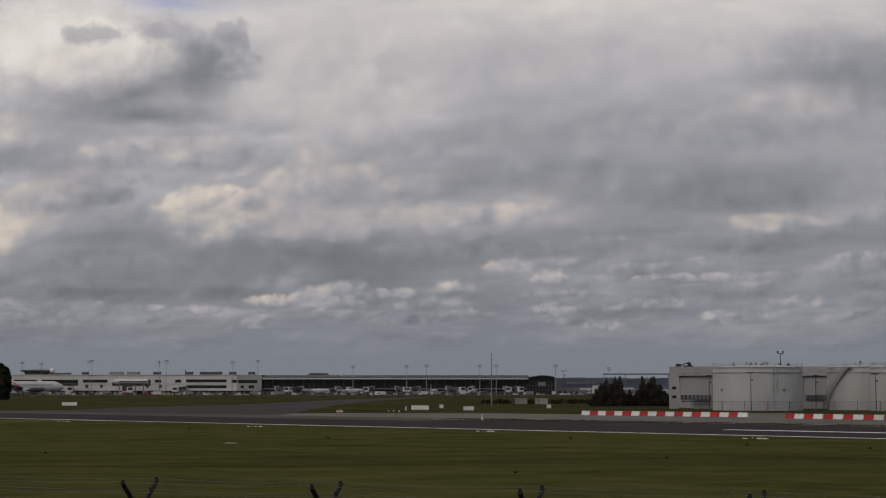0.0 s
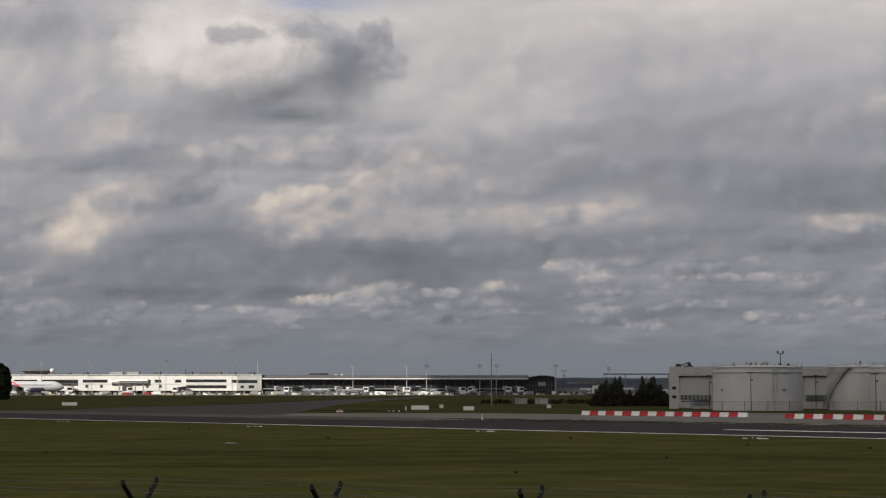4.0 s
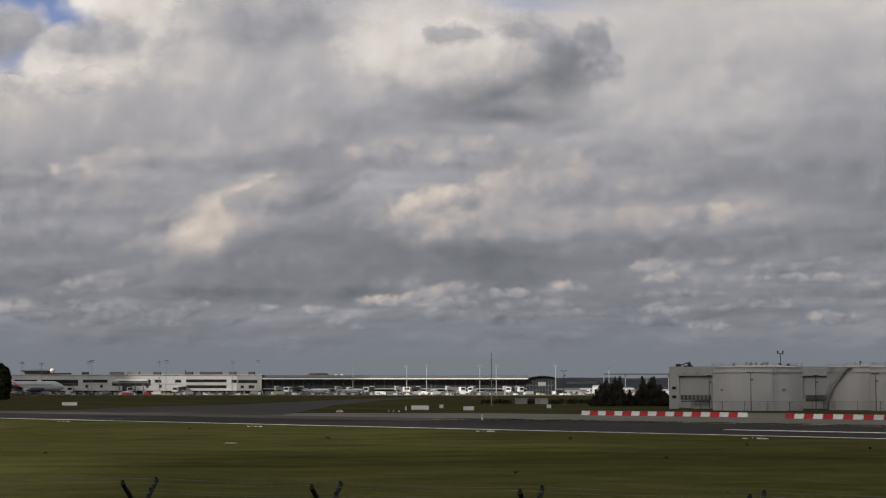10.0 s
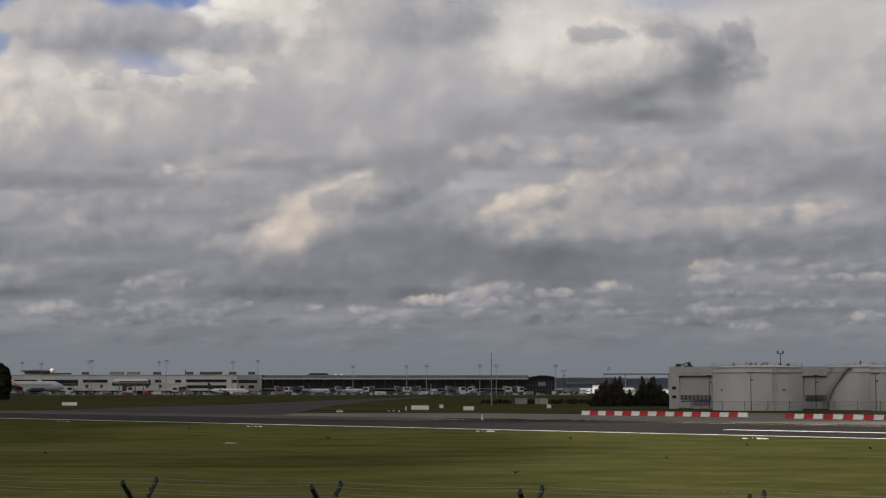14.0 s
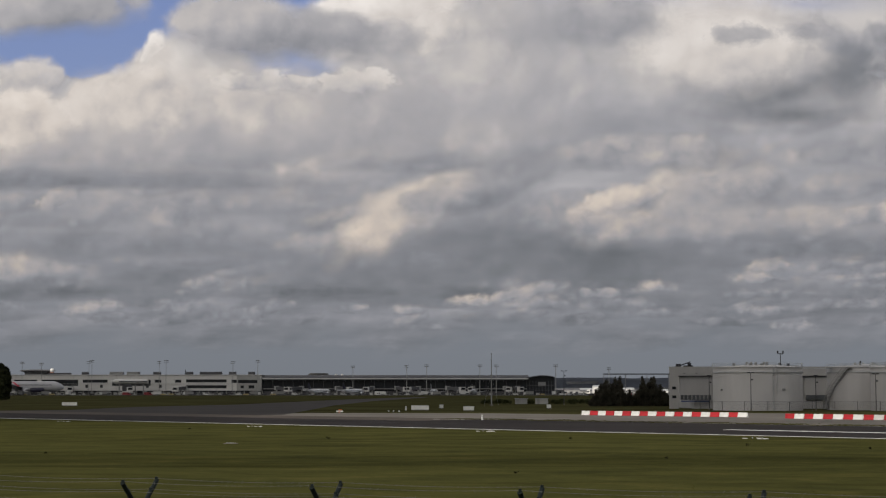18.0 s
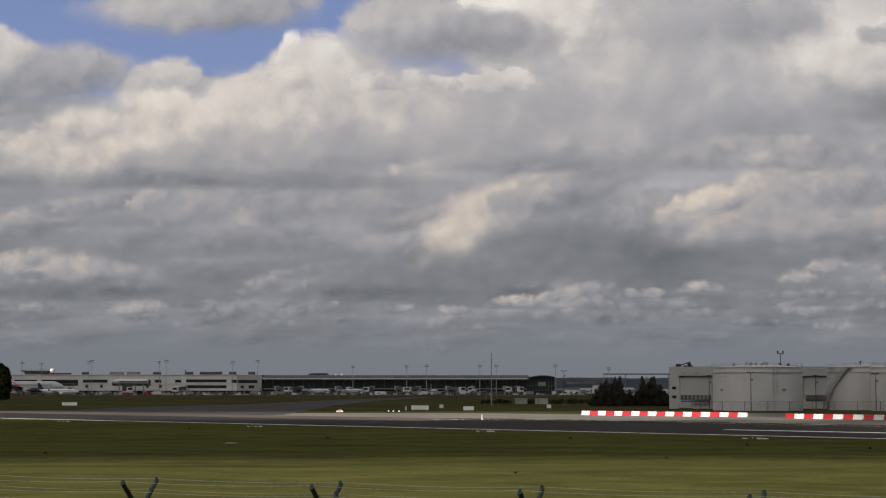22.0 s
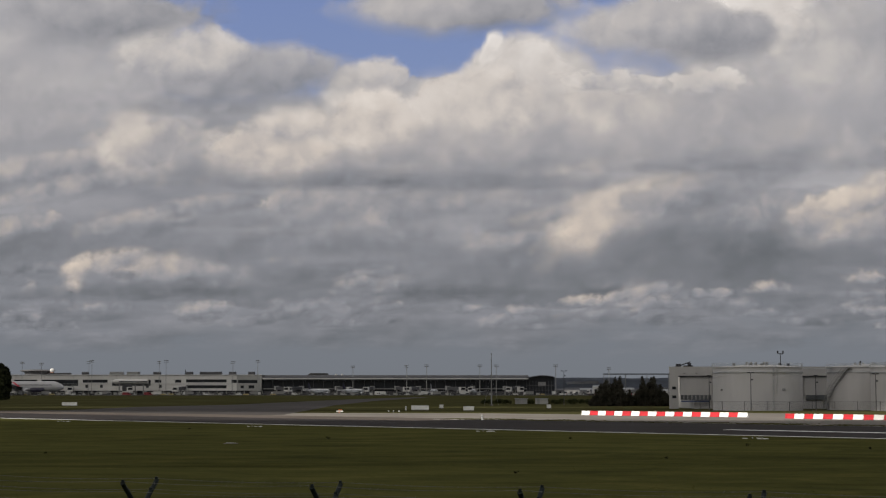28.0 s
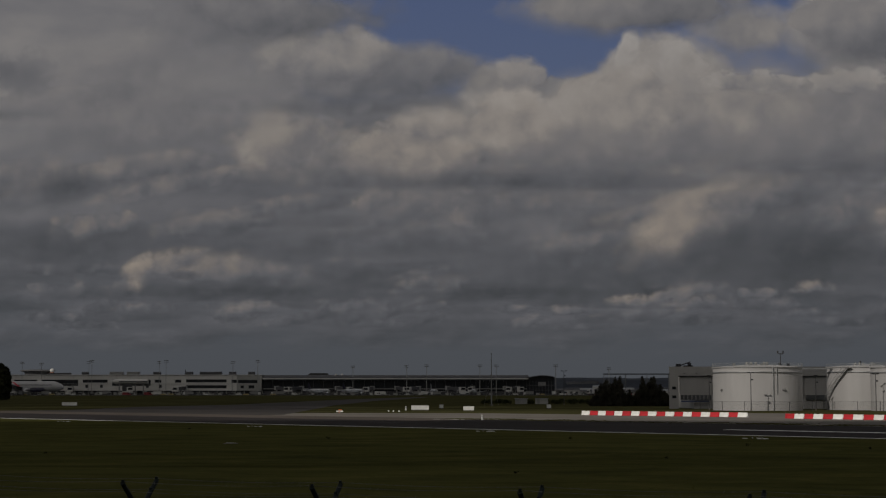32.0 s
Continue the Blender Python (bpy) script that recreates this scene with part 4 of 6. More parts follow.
# ---- perimeter fence in the foreground ----
def make_fence():
    a, b = Vector((-4.40, 24.8, 0)), Vector((3.95, 21.5, 0))
    along = (b - a) / 3
    unit = along.normalized()
    out = Vector((-unit.y, unit.x, 0))
    f = thing("perimeter_fence", "dark green steel fence with forked tops and barbed wire strands", "fence")
    posts = [a + along * i for i in range(-3, 7)]
    for p in posts:
        bm = rods((p, p + Vector((0, 0, 2.98)), 0.045, 0.045, 10))
        post = part("post", bm, FENCE_GREEN, f)
        for side in (-1, 1):
            j, tip = p + Vector((0, 0, 2.93)), p + out * (0.47 * side) + Vector((0, 0, 3.375))
            bm = rods((j, tip, 0.036, 0.034, 10))
            part("arm", bm, FENCE_GREEN, post)
            for k in (0.3, 0.64, 0.97):
                q = j.lerp(tip, k) + Vector((0, 0, 0.04))
                part("clip", boxes((q.x - 0.02, q.x + 0.02, q.y - 0.02, q.y + 0.02, q.z - 0.03, q.z + 0.02)), FENCE_GREEN, post)
    for side in (-1, 1):
        for k in (0.3, 0.64, 0.97):
            bm = bmesh.new()
            for i, (p, q) in enumerate(zip(posts, posts[1:])):
                o = out * (0.47 * side * k) + Vector((0, 0, 2.96 + 0.45 * k))
                prev = None
                for n in range(9):
                    c = p.lerp(q, n / 8) + o + Vector((0, 0, -0.03 * math.sin(math.pi * n / 8)))
                    if prev is not None:
                        rod(bm, prev, c, 0.0023, None, 4)
                    prev = c
                for n in range(26):
                    c = p.lerp(q, (n + 0.5) / 26) + o + Vector((0, 0, -0.03 * math.sin(math.pi * (n + 0.5) / 26)))
                    t = Vector((random.uniform(-1, 1), random.uniform(-1, 1), random.uniform(-1, 1))).normalized() * 0.022
                    rod(bm, c - t, c + t, 0.0018, None, 3)
            part("barbed_wire", bm, WIRE, f, "thin barbed wire strand")
    for p, q in zip(posts, posts[1:]):
        bm = bmesh.new()
        for n in range(15):
            z = 0.08 + n * 0.2
            rod(bm, p + Vector((0, 0, z)), q + Vector((0, 0, z)), 0.004, None, 4)
        for n in range(1, 30):
            c = p.lerp(q, n / 30)
            rod(bm, c + Vector((0, 0, 0.05)), c + Vector((0, 0, 2.9)), 0.003, None, 4)
        part("mesh_panel", bm, FENCE_GREEN, f, "welded green wire panel")


make_fence()


# ---- red and white barriers ----
def make_barriers():
    prof = [(-0.30, 0.0), (-0.30, 0.16), (-0.17, 0.36), (-0.13, 0.75), (-0.09, 0.8), (0.09, 0.8), (0.13, 0.75), (0.17, 0.36), (0.30, 0.16), (0.30, 0.0)]

    def build(colour, label):
        ob = thing("barrier", label, "barrier", pose(0, 0, -50), "row of barriers")
        bm = bmesh.new()
        rings = []
        for x, k in ((-0.94, 0.86), (-0.90, 1.0), (-0.22, 1.0), (-0.2, 0.94), (0.2, 0.94), (0.22, 1.0), (0.90, 1.0), (0.94, 0.86)):
            rings.append([(x, y * k, z * (0.5 + 0.5 * k)) for y, z in prof])
        loft(bm, rings)
        part("body", bm, colour, ob)
        bm = boxes((0.93, 1.0, -0.06, 0.06, 0.2, 0.6))
        part("coupling", bm, colour, ob)
        part("cap", rods(((0.5, 0, 0.79), (0.5, 0, 0.84), 0.07)), RUBBER, ob)
        return ob
    red, white = build(RED_PAINT, "red plastic water-filled barrier on the concrete"), build(BARRIER_WHITE, "white plastic water-filled barrier on the concrete")
    runs = (((25.9, 317.2), (52.2, 291.4), 19, 1), ((56.3, 279.8), (74.8, 257.2), 15, 0))
    for (xa, ya), (xb, yb), n, first in runs:
        d = Vector((xb - xa, yb - ya, 0))
        turn = math.degrees(math.atan2(d.y, d.x))
        for i in range(n):
            k = (i + 0.5) / n
            src = white if (i + first) % 2 else red
            copy_thing(src, pose(xa + d.x * k + random.uniform(-.06, .06), ya + d.y * k + random.uniform(-.06, .06), 0.015, 0, 0, turn + random.uniform(-1.5, 1.5)))
    for src in (red, white):
        for o in (*src.children_recursive, src):
            bpy.data.objects.remove(o)


make_barriers()


# ---- signs, lights and markers in the grass ----
def make_sign(x, y, w, h, label, posts=3):
    s = thing("taxiway_sign", label, "sign", pose(x, y, 0), "airfield signs")
    part("panel", boxes((-w / 2, w / 2, -0.13, 0.13, 0.22, h)), BARRIER_WHITE, s, "blank pale back of the sign box")
    part("frame", boxes((-w / 2 - 0.04, w / 2 + 0.04, -0.15, 0.15, h, h + 0.05), (-w / 2 - 0.04, w / 2 + 0.04, -0.15, 0.15, 0.17, 0.22)), GREY_LIGHT, s)
    for i in range(posts):
        px = -w / 2 + w * (i + 0.5) / posts
        part("leg", rods(((px, 0, 0), (px, 0, 0.2), 0.05)), STEEL, s)
    part("base", boxes((-w / 2, w / 2, -0.3, 0.3, 0, 0.03)), CONCRETE, s)
    return s


make_sign(-108.0, 492, 4.3, 1.12, "low wide pale sign box beside the taxiway", 4)
make_sign(-5.2, 387, 4.0, 1.15, "low wide pale sign box in the grass", 4)
make_sign(5.7, 377, 2.4, 1.05, "bright white sign box in the grass", 2)
make_sign(-0.4, 425, 1.0, 1.0, "small square sign box in the grass", 1)
make_sign(26.3, 423, 1.05, 1.05, "small square sign box in the grass", 1)


def make_marker(x, y, h, r, colour, label):
    m = thing("marker_post", label, "marker", pose(x, y, 0), "airfield markers")
    part("tube", rods(((0, 0, 0), (0, 0, h), r, r * 0.9, 10)), colour, m)
    part("foot", rods(((0, 0, 0), (0, 0, 0.05), r * 2, r * 2, 10)), RUBBER, m)
    part("band", rods(((0, 0, h * 0.62), (0, 0, h * 0.82), r * 1.06, r * 1.04, 10)), STEEL, m)


make_marker(6.05, 263, 0.85, 0.15, BARRIER_WHITE, "white round marker post at the runway side")
make_marker(-8.4, 386, 1.0, 0.17, BARRIER_WHITE, "thin white marker post beside the sign")

LAMP_ORANGE = mat("orange_plastic", (0.55, 0.14, 0.03), 0.5, vary=0.2, scale=2)


def make_runway_light(x, y, turn):
    """A painted concrete pad with low lamps beside the runway edge."""
    g = thing("runway_light", "low runway light on a white concrete pad in the grass", "runway light", pose(x, y, 0, 0, 0, turn), "runway lights")
    for i, (dx, dy, w) in enumerate(((-0.85, 0.8, 0.11), (-0.3, -1.0, 0.10), (0.25, -1.2, 0.12), (0.75, 0.9, 0.10))):
        part("pad", boxes((dx - w, dx + w, dy - 0.35, dy + 0.35, 0, 0.05)), BARRIER_WHITE, g)
    for dx in (-0.5, 0.6):
        part("lamp", rods(((dx, 0, 0.04), (dx, 0, 0.14), 0.06, 0.05, 8)), STEEL, g)
        part("dome", rods(((dx, 0, 0.14), (dx, 0, 0.22), 0.055, 0.03, 8)), GLASS_DARK, g)


for x, y in ((-56.3, 253.5), (-23.9, 218.0), (5.0, 193.0), (30.3, 164.5)):
    make_runway_light(x, y, 20)
for x, y in ((-21.3, 350), (-10.6, 365), (-9.4, 364), (-11.7, 366)):
    make_marker(x, y, 0.35, 0.16, LAMP_ORANGE if x < -20 else BARRIER_WHITE, "low airfield light in the grass")
g = thing("inspection_cover", "pale concrete inspection cover flush in the grass", "cover", pose(-18.6, 149.5, 0))
part("slab", boxes((-0.6, 0.6, -0.55, 0.55, 0, 0.03)), CONCRETE, g)
part("lid", boxes((-0.4, 0.4, -0.35, 0.35, 0.05, 0.07)), STEEL, g)


o = thing("warning_board", "low white and orange warning board at the taxiway edge", "marker", pose(-21.9, 361, 0, 0, 0, 6))
part("base", boxes((-0.75, 0.75, -0.2, 0.2, 0.0, 0.3)), BARRIER_WHITE, o)
part("board", boxes((-0.25, 0.4, -0.08, 0.08, 0.34, 0.55)), LAMP_ORANGE, o, "orange board")
for x in (-0.3, 0.45):
    part("leg", rods(((x, 0, 0.28), (x, 0, 0.36), 0.04, None, 6)), STEEL, o)


# ---- grass tufts and weeds ----
TUFT = mat("grass_tufts", (0.082, 0.078, 0.024), 0.95, vary=0.3, scale=0.09, colour2=(0.062, 0.062, 0.019), fine=9, gloss=0.0)


def make_tufts():
    rng = np.random.default_rng(8)
    count = 15000
    # more of them near the fence, thinning with distance
    y = 26 + 150 * rng.random(count) ** 1.7
    x = (rng.random(count) - 0.5) * 0.58 * y
    keep = (x * 0.716 + (y - 207) * 0.698) < -3
    x, y = x[keep], y[keep]
    verts, faces = [], []
    for a, b in zip(x, y):
        patch = noise.noise(Vector((a * 0.12, b * 0.05, 1.0)))
        h = max(0.008, 0.012 + 0.012 * patch) * rng.uniform(0.6, 1.4)
        for _ in range(3):
            t = rng.uniform(0, 6.28)
            w, lean = rng.uniform(0.02, 0.05), rng.uniform(-0.14, 0.14)
            c, s = math.cos(t) * w, math.sin(t) * w
            ox, oy = rng.uniform(-0.12, 0.12), rng.uniform(-0.12, 0.12)
            n = len(verts)
            verts += [(a + ox - c, b + oy - s, 0), (a + ox + c, b + oy + s, 0), (a + ox + lean, b + oy + lean * 0.5, h)]
            faces.append((n, n + 1, n + 2))
    me = bpy.data.meshes.new("grass_tufts")
    me.from_pydata(verts, [], faces)
    me.materials.append(TUFT)
    tagged(new("grass_tufts", me), "short rough grass tufts across the field", "grass", kind="stuff")
    verts, faces = [], []
    for _ in range(9000):
        s, n = rng.uniform(-190, 48), 49.5 + rng.normal() * 2.2
        clump = noise.noise(Vector((s * 0.22, n * 0.2, 5.0)))
        if clump < rng.uniform(-0.35, 0.2):
            continue
        p = on_field(s, n, 0.03)
        h, w, t = rng.uniform(0.05, 0.12) + 0.12 * max(0.0, clump), rng.uniform(0.12, 0.3), rng.uniform(0, 3.14)
        c, e = math.cos(t) * w, math.sin(t) * w
        k = len(verts)
        verts += [(p.x - c, p.y - e, p.z), (p.x + c, p.y + e, p.z), (p.x + rng.uniform(-0.12, 0.12), p.y, p.z + h)]
        faces.append((k, k + 1, k + 2))
    me = bpy.data.meshes.new("verge_weeds")
    me.from_pydata(verts, [], faces)
    me.materials.append(ROUGH_GRASS)
    tagged(new("verge_weeds", me), "ragged weeds along the runway's far edge", "grass", kind="stuff")


make_tufts()


# ---- plants ----
def leaf_material(name, a, b):
    m = mat(name, b, 0.8, vary=0.4, scale=0.5, colour2=a, fine=6, gloss=0.05)
    return m


CONIFER = leaf_material("dark_evergreen_leaves", (0.022, 0.022, 0.017), (0.056, 0.052, 0.040))
POPLAR = leaf_material("poplar_leaves", (0.017, 0.021, 0.012), (0.044, 0.048, 0.024))
HEDGE = leaf_material("hedge_leaves", (0.015, 0.02, 0.008), (0.045, 0.05, 0.02))
BARK = mat("bark", (0.08, 0.065, 0.05), 0.9, vary=0.3, scale=2, bump=0.02)


def leaf_cloud(centres, leaf, count, rng):
    """Many small leaf blades scattered in soft clumps (x, y, z, radius)."""
    c = np.array(centres, float)
    pick = rng.choice(len(c), count, p=c[:, 3] ** 2 / (c[:, 3] ** 2).sum())
    d = rng.normal(size=(count, 3))
    d /= np.linalg.norm(d, axis=1)[:, None]
    p = c[pick, :3] + d * (c[pick, 3] * rng.uniform(0.45, 1.08, count) ** 0.6)[:, None]
    a = rng.normal(size=(count, 3))
    a /= np.linalg.norm(a, axis=1)[:, None]
    b = np.cross(a, rng.normal(size=(count, 3)))
    b /= np.linalg.norm(b, axis=1)[:, None]
    s = rng.uniform(0.6, 1.3, count)[:, None] * leaf
    v = np.stack((p - a * s, p + b * s * 0.45, p + a * s, p - b * s * 0.45), 1).reshape(-1, 3)
    f = np.arange(count * 4).reshape(-1, 4)
    return v.tolist(), f.tolist()


def make_tree(x, y, h, w, shape, material, label, seed, leaves=7500, leaf=0.22, name="tree"):
    rng = np.random.default_rng(seed)
    t = thing(name, label, "tree", pose(x, y, 0))
    bm = bmesh.new()
    rod(bm, (0, 0, 0), (0.1, 0, h * 0.5), 0.028 * h, 0.016 * h)
    rod(bm, (0.1, 0, h * 0.5), (0, 0.1, h * 0.92), 0.016 * h, 0.004 * h)
    trunk = part("trunk", bm, BARK, t)
    cs = []
    n = 46
    for i in range(n):
        k = (i + 0.5) / n
        z = h * (0.04 + 0.92 * k)
        if shape == "poplar":
            r = w * 0.5 * math.sin(math.pi * min(1, 0.12 + 0.86 * k)) ** 0.6
        else:
            r = w * 0.5 * min(1, 1.5 * (1 - k)) ** 0.8 * (0.75 + 0.35 * rng.random())
        for _ in range(2):
            a = rng.uniform(0, 2 * math.pi)
            rr = r * rng.uniform(0.25, 0.95)
            cs.append((rr * math.cos(a), rr * math.sin(a), z + rng.uniform(-0.3, 0.3), max(0.28, r * rng.uniform(0.22, 0.5))))
    bm = bmesh.new()
    for c in cs[::5]:
        rod(bm, (0.05, 0, c[2] * 0.75), (c[0], c[1], c[2]), 0.006 * h, 0.002 * h, 5)
    part("limbs", bm, BARK, trunk)
    v, f = leaf_cloud(cs, leaf, leaves, rng)
    me = bpy.data.meshes.new("crown")
    me.from_pydata(v, [], f)
    me.materials.append(material)
    cr = new("crown", me)
    cr.parent = t
    return t


for i, (x, y, h, w) in enumerate(((45.6, 490, 6.6, 6.0), (47.6, 494, 8.0, 6.6), (49.8, 491, 8.5, 6.4), (51.0, 489, 6.8, 5.0), (57.8, 490, 7.6, 5.0), (60.4, 493, 8.5, 6.8), (62.4, 489, 6.4, 5.6), (44.4, 488, 4.2, 4.6), (64.0, 491, 4.4, 4.0), (54.8, 491, 2.6, 3.0))):
    make_tree(x, y, h, w, "cone", CONIFER, "dense dark evergreen tree in a clump beside the hangar", 11 + i)
for i, (x, y, h, w) in enumerate(((57.2, 488, 8.7, 3.2), (50.7, 487, 8.6, 3.8), (60.6, 488, 8.8, 3.8), (46.4, 487, 7.2, 3.6), (53.6, 489, 4.6, 3.4))):
    make_tree(x, y, h, w, "cone", CONIFER, "slim ragged evergreen rising from the clump", 31 + i, 3500)
make_tree(-203.5, 780, 17.2, 6.6, "poplar", POPLAR, "tall dark columnar poplar at the field's edge", 41, 14000, 0.7)
make_tree(-201.6, 784, 15.8, 5.0, "poplar", POPLAR, "tall dark columnar poplar at the field's edge", 42, 8000, 0.62)
make_tree(-208.5, 783, 16.4, 6.2, "poplar", POPLAR, "tall dark columnar poplar at the field's edge", 43, 8000, 0.62)


WEED = leaf_material("weed_leaves", (0.034, 0.036, 0.014), (0.052, 0.050, 0.020))


def make_weed(x, y, size, seed):
    rng = np.random.default_rng(seed)
    cs = [(rng.normal() * size * 0.4, rng.normal() * size * 0.3, size * rng.uniform(0.2, 0.8), size * 0.3) for _ in range(7)]
    v, f = leaf_cloud(cs, 0.05, 110, rng)
    w = thing("weed", "dark weed clump in the mown grass", "plant", pose(x, y, 0), "weeds")
    me = bpy.data.meshes.new("leaves")
    me.from_pydata([(a, b, max(0.0, c)) for a, b, c in v], [], f)
    me.materials.append(WEED)
    o = new("leaves", me)
    o.parent = w
    part("stem", rods(((0, 0, 0), (0, 0, size * 0.7), 0.02, 0.01, 5)), BARK, w)


for i, (x, y, size) in enumerate(((-30.3, 203.7, 0.35), (-11.1, 163.9, 0.40), (12.1, 162.1, 0.35), (25.4, 142.6, 0.40), (34.0, 135.8, 0.30), (4.1, 96.4, 0.25), (-29.4, 126.2, 0.25), (15.3, 116.9, 0.25))):
    make_weed(x, y, size * 0.6, 60 + i)


def make_hedge(x0, x1, y, h, seed):
    rng = np.random.default_rng(seed)
    cs = [(rng.uniform(x0, x1), rng.uniform(-1, 1), h * rng.uniform(0.2, 0.6), h * rng.uniform(0.25, 0.42)) for _ in range(int((x1 - x0) * 3))]
    v, f = leaf_cloud(cs, 0.2, int((x1 - x0) * 260), rng)
    me = bpy.data.meshes.new("hedge")
    me.from_pydata([(a, b + y, max(0.0, c)) for a, b, c in v], [], f)
    me.materials.append(HEDGE)
    tagged(new("hedge", me), "low dark straggling hedge across the grass", "hedge")


make_hedge(12.3, 22.5, 566, 1.9, 1)
make_hedge(28.6, 37.5, 567, 1.7, 2)
make_hedge(37.0, 52.0, 560, 2.1, 3)
make_hedge(66.0, 76.0, 470, 1.6, 4)


def make_hut(x, y, w, d, h, colour, label):
    o = thing("hut", label, "hut", pose(x, y, 0), "airfield huts")
    part("wall", boxes((-w / 2, w / 2, -d / 2, d / 2, 0, h)), colour, o)
    part("roof", boxes((-w / 2 - 0.15, w / 2 + 0.15, -d / 2 - 0.15, d / 2 + 0.15, h, h + 0.14)), GREY_ROOF, o)
    part("door", boxes((-w / 2 + 0.4, -w / 2 + 1.3, -d / 2 - 0.04, -d / 2, 0, min(2.0, h - 0.15))), GREY_PANEL, o)
    n = max(2, int(w / 0.9))
    for i in range(n):
        px = -w / 2 + 1.5 + (w - 1.8) * i / n
        part("rib", boxes((px, px + 0.06, -d / 2 - 0.03, -d / 2, 0.1, h - 0.1)), GREY_LIGHT, o)


make_hut(32.7, 564, 4.1, 2.6, 1.75, GREY_LIGHT, "low pale ribbed equipment hut by the hedge")
make_hut(26.0, 566, 4.0, 2.6, 1.7, GREY_PANEL, "low grey equipment hut by the hedge")


# ---- masts and poles ----
def make_floodlight(x, y, h, white, label):
    o = thing("floodlight_mast", label, "light mast", pose(x, y, 0, 0, 0, random.uniform(-40, 40)), "apron floodlight masts")
    paint = GREY_LIGHT if white else GREY_PANEL
    part("pole", rods(((0, 0, 0), (0, 0, h), 0.34 if white else 0.24, 0.2 if white else 0.12, 10)), paint, o)
    part("base", rods(((0, 0, 0), (0, 0, 1.2), 0.75, 0.6, 10)), CONCRETE, o)
    part("crossarm", boxes((-1.9, 1.9, -0.15, 0.15, h - 0.5, h - 0.25), (-1.9, 1.9, -0.15, 0.15, h - 1.9, h - 1.65)), DARK_METAL, o)
    for z in (h - 0.45, h - 1.85):
        for i in range(5):
            px = -1.7 + i * 0.85
            part("floodlight", boxes((px - 0.3, px + 0.3, -0.55, 0.1, z, z + 0.42)), GREY_PANEL, o)


for px, py, w in ((41, 641, 0), (75, 643, 0), (159, 640, 0), (164, 638, 0), (283, 640, 0), (295, 638, 0), (413, 640, 0), (457, 638, 1), (625, 648, 1), (720, 647, 1), (755, 646, 1), (849, 646, 1), (878, 646, 1), (983, 646, 1), (1077, 651, 1)):
    make_floodlight((px - 784) * 0.4817, 1445, 4.7 + (690.3 - py) * 0.4817, w, "tall white apron floodlight mast" if w else "tall slender grey apron floodlight mast")


def make_lamp_pole(x, y, h, label, arm=0.5):
    o = thing("lamp_pole", label, "lamp post", pose(x, y, 0), "lamp poles")
    part("pole", rods(((0, 0, 0), (0, 0, h), 0.11, 0.07, 8)), DARK_METAL, o)
    part("foot", rods(((0, 0, 0), (0, 0, 0.5), 0.17, 0.15, 8)), CONCRETE, o)
    part("arm", boxes((-arm, arm, -0.05, 0.05, h - 0.12, h - 0.02)), DARK_METAL, o)
    for s in (-1, 1):
        part("lamp", boxes((s * arm - 0.3, s * arm + 0.3, -0.18, 0.18, h - 0.06, h + 0.1)), DARK_METAL, o)
    part("camera_box", boxes((0.06, 0.5, -0.12, 0.12, h - 1.7, h - 1.4)), DARK_METAL, o)


make_lamp_pole(67.9, 375, 8.5, "dark double-headed lamp pole before the tank")
make_lamp_pole(95.2, 374, 8.2, "dark double-headed lamp pole before the tank")
make_lamp_pole(62.0, 396, 8.0, "dark slim lamp pole before the hangar", 0.2)
make_lamp_pole(85.5, 390, 8.0, "dark slim lamp pole between the tanks", 0.2)
make_lamp_pole(37.7, 530, 10.6, "dark lamp pole beside the apron road", 0.6)
o = thing("radio_mast", "slender grey radio mast in the grass", "mast", pose(14.55, 511, 0))
part("pole", rods(((0, 0, 0), (0, 0, 10), 0.19, 0.15, 8), ((0, 0, 10), (0, 0, 15.6), 0.13, 0.08, 8)), GREY_PANEL, o)
part("antenna", rods(((-0.3, 0, 15.6), (0.3, 0, 15.6), 0.03), ((0, 0, 15.5), (0, 0, 16.4), 0.03)), STEEL, o)
part("footing", boxes((-0.5, 0.5, -0.5, 0.5, 0, 0.35)), CONCRETE, o)
for s in (-1, 1):
    part("guy_wire", rods(((0, 0, 9.8), (s * 2.2, 0.6, 0), 0.012, None, 4)), STEEL, o)


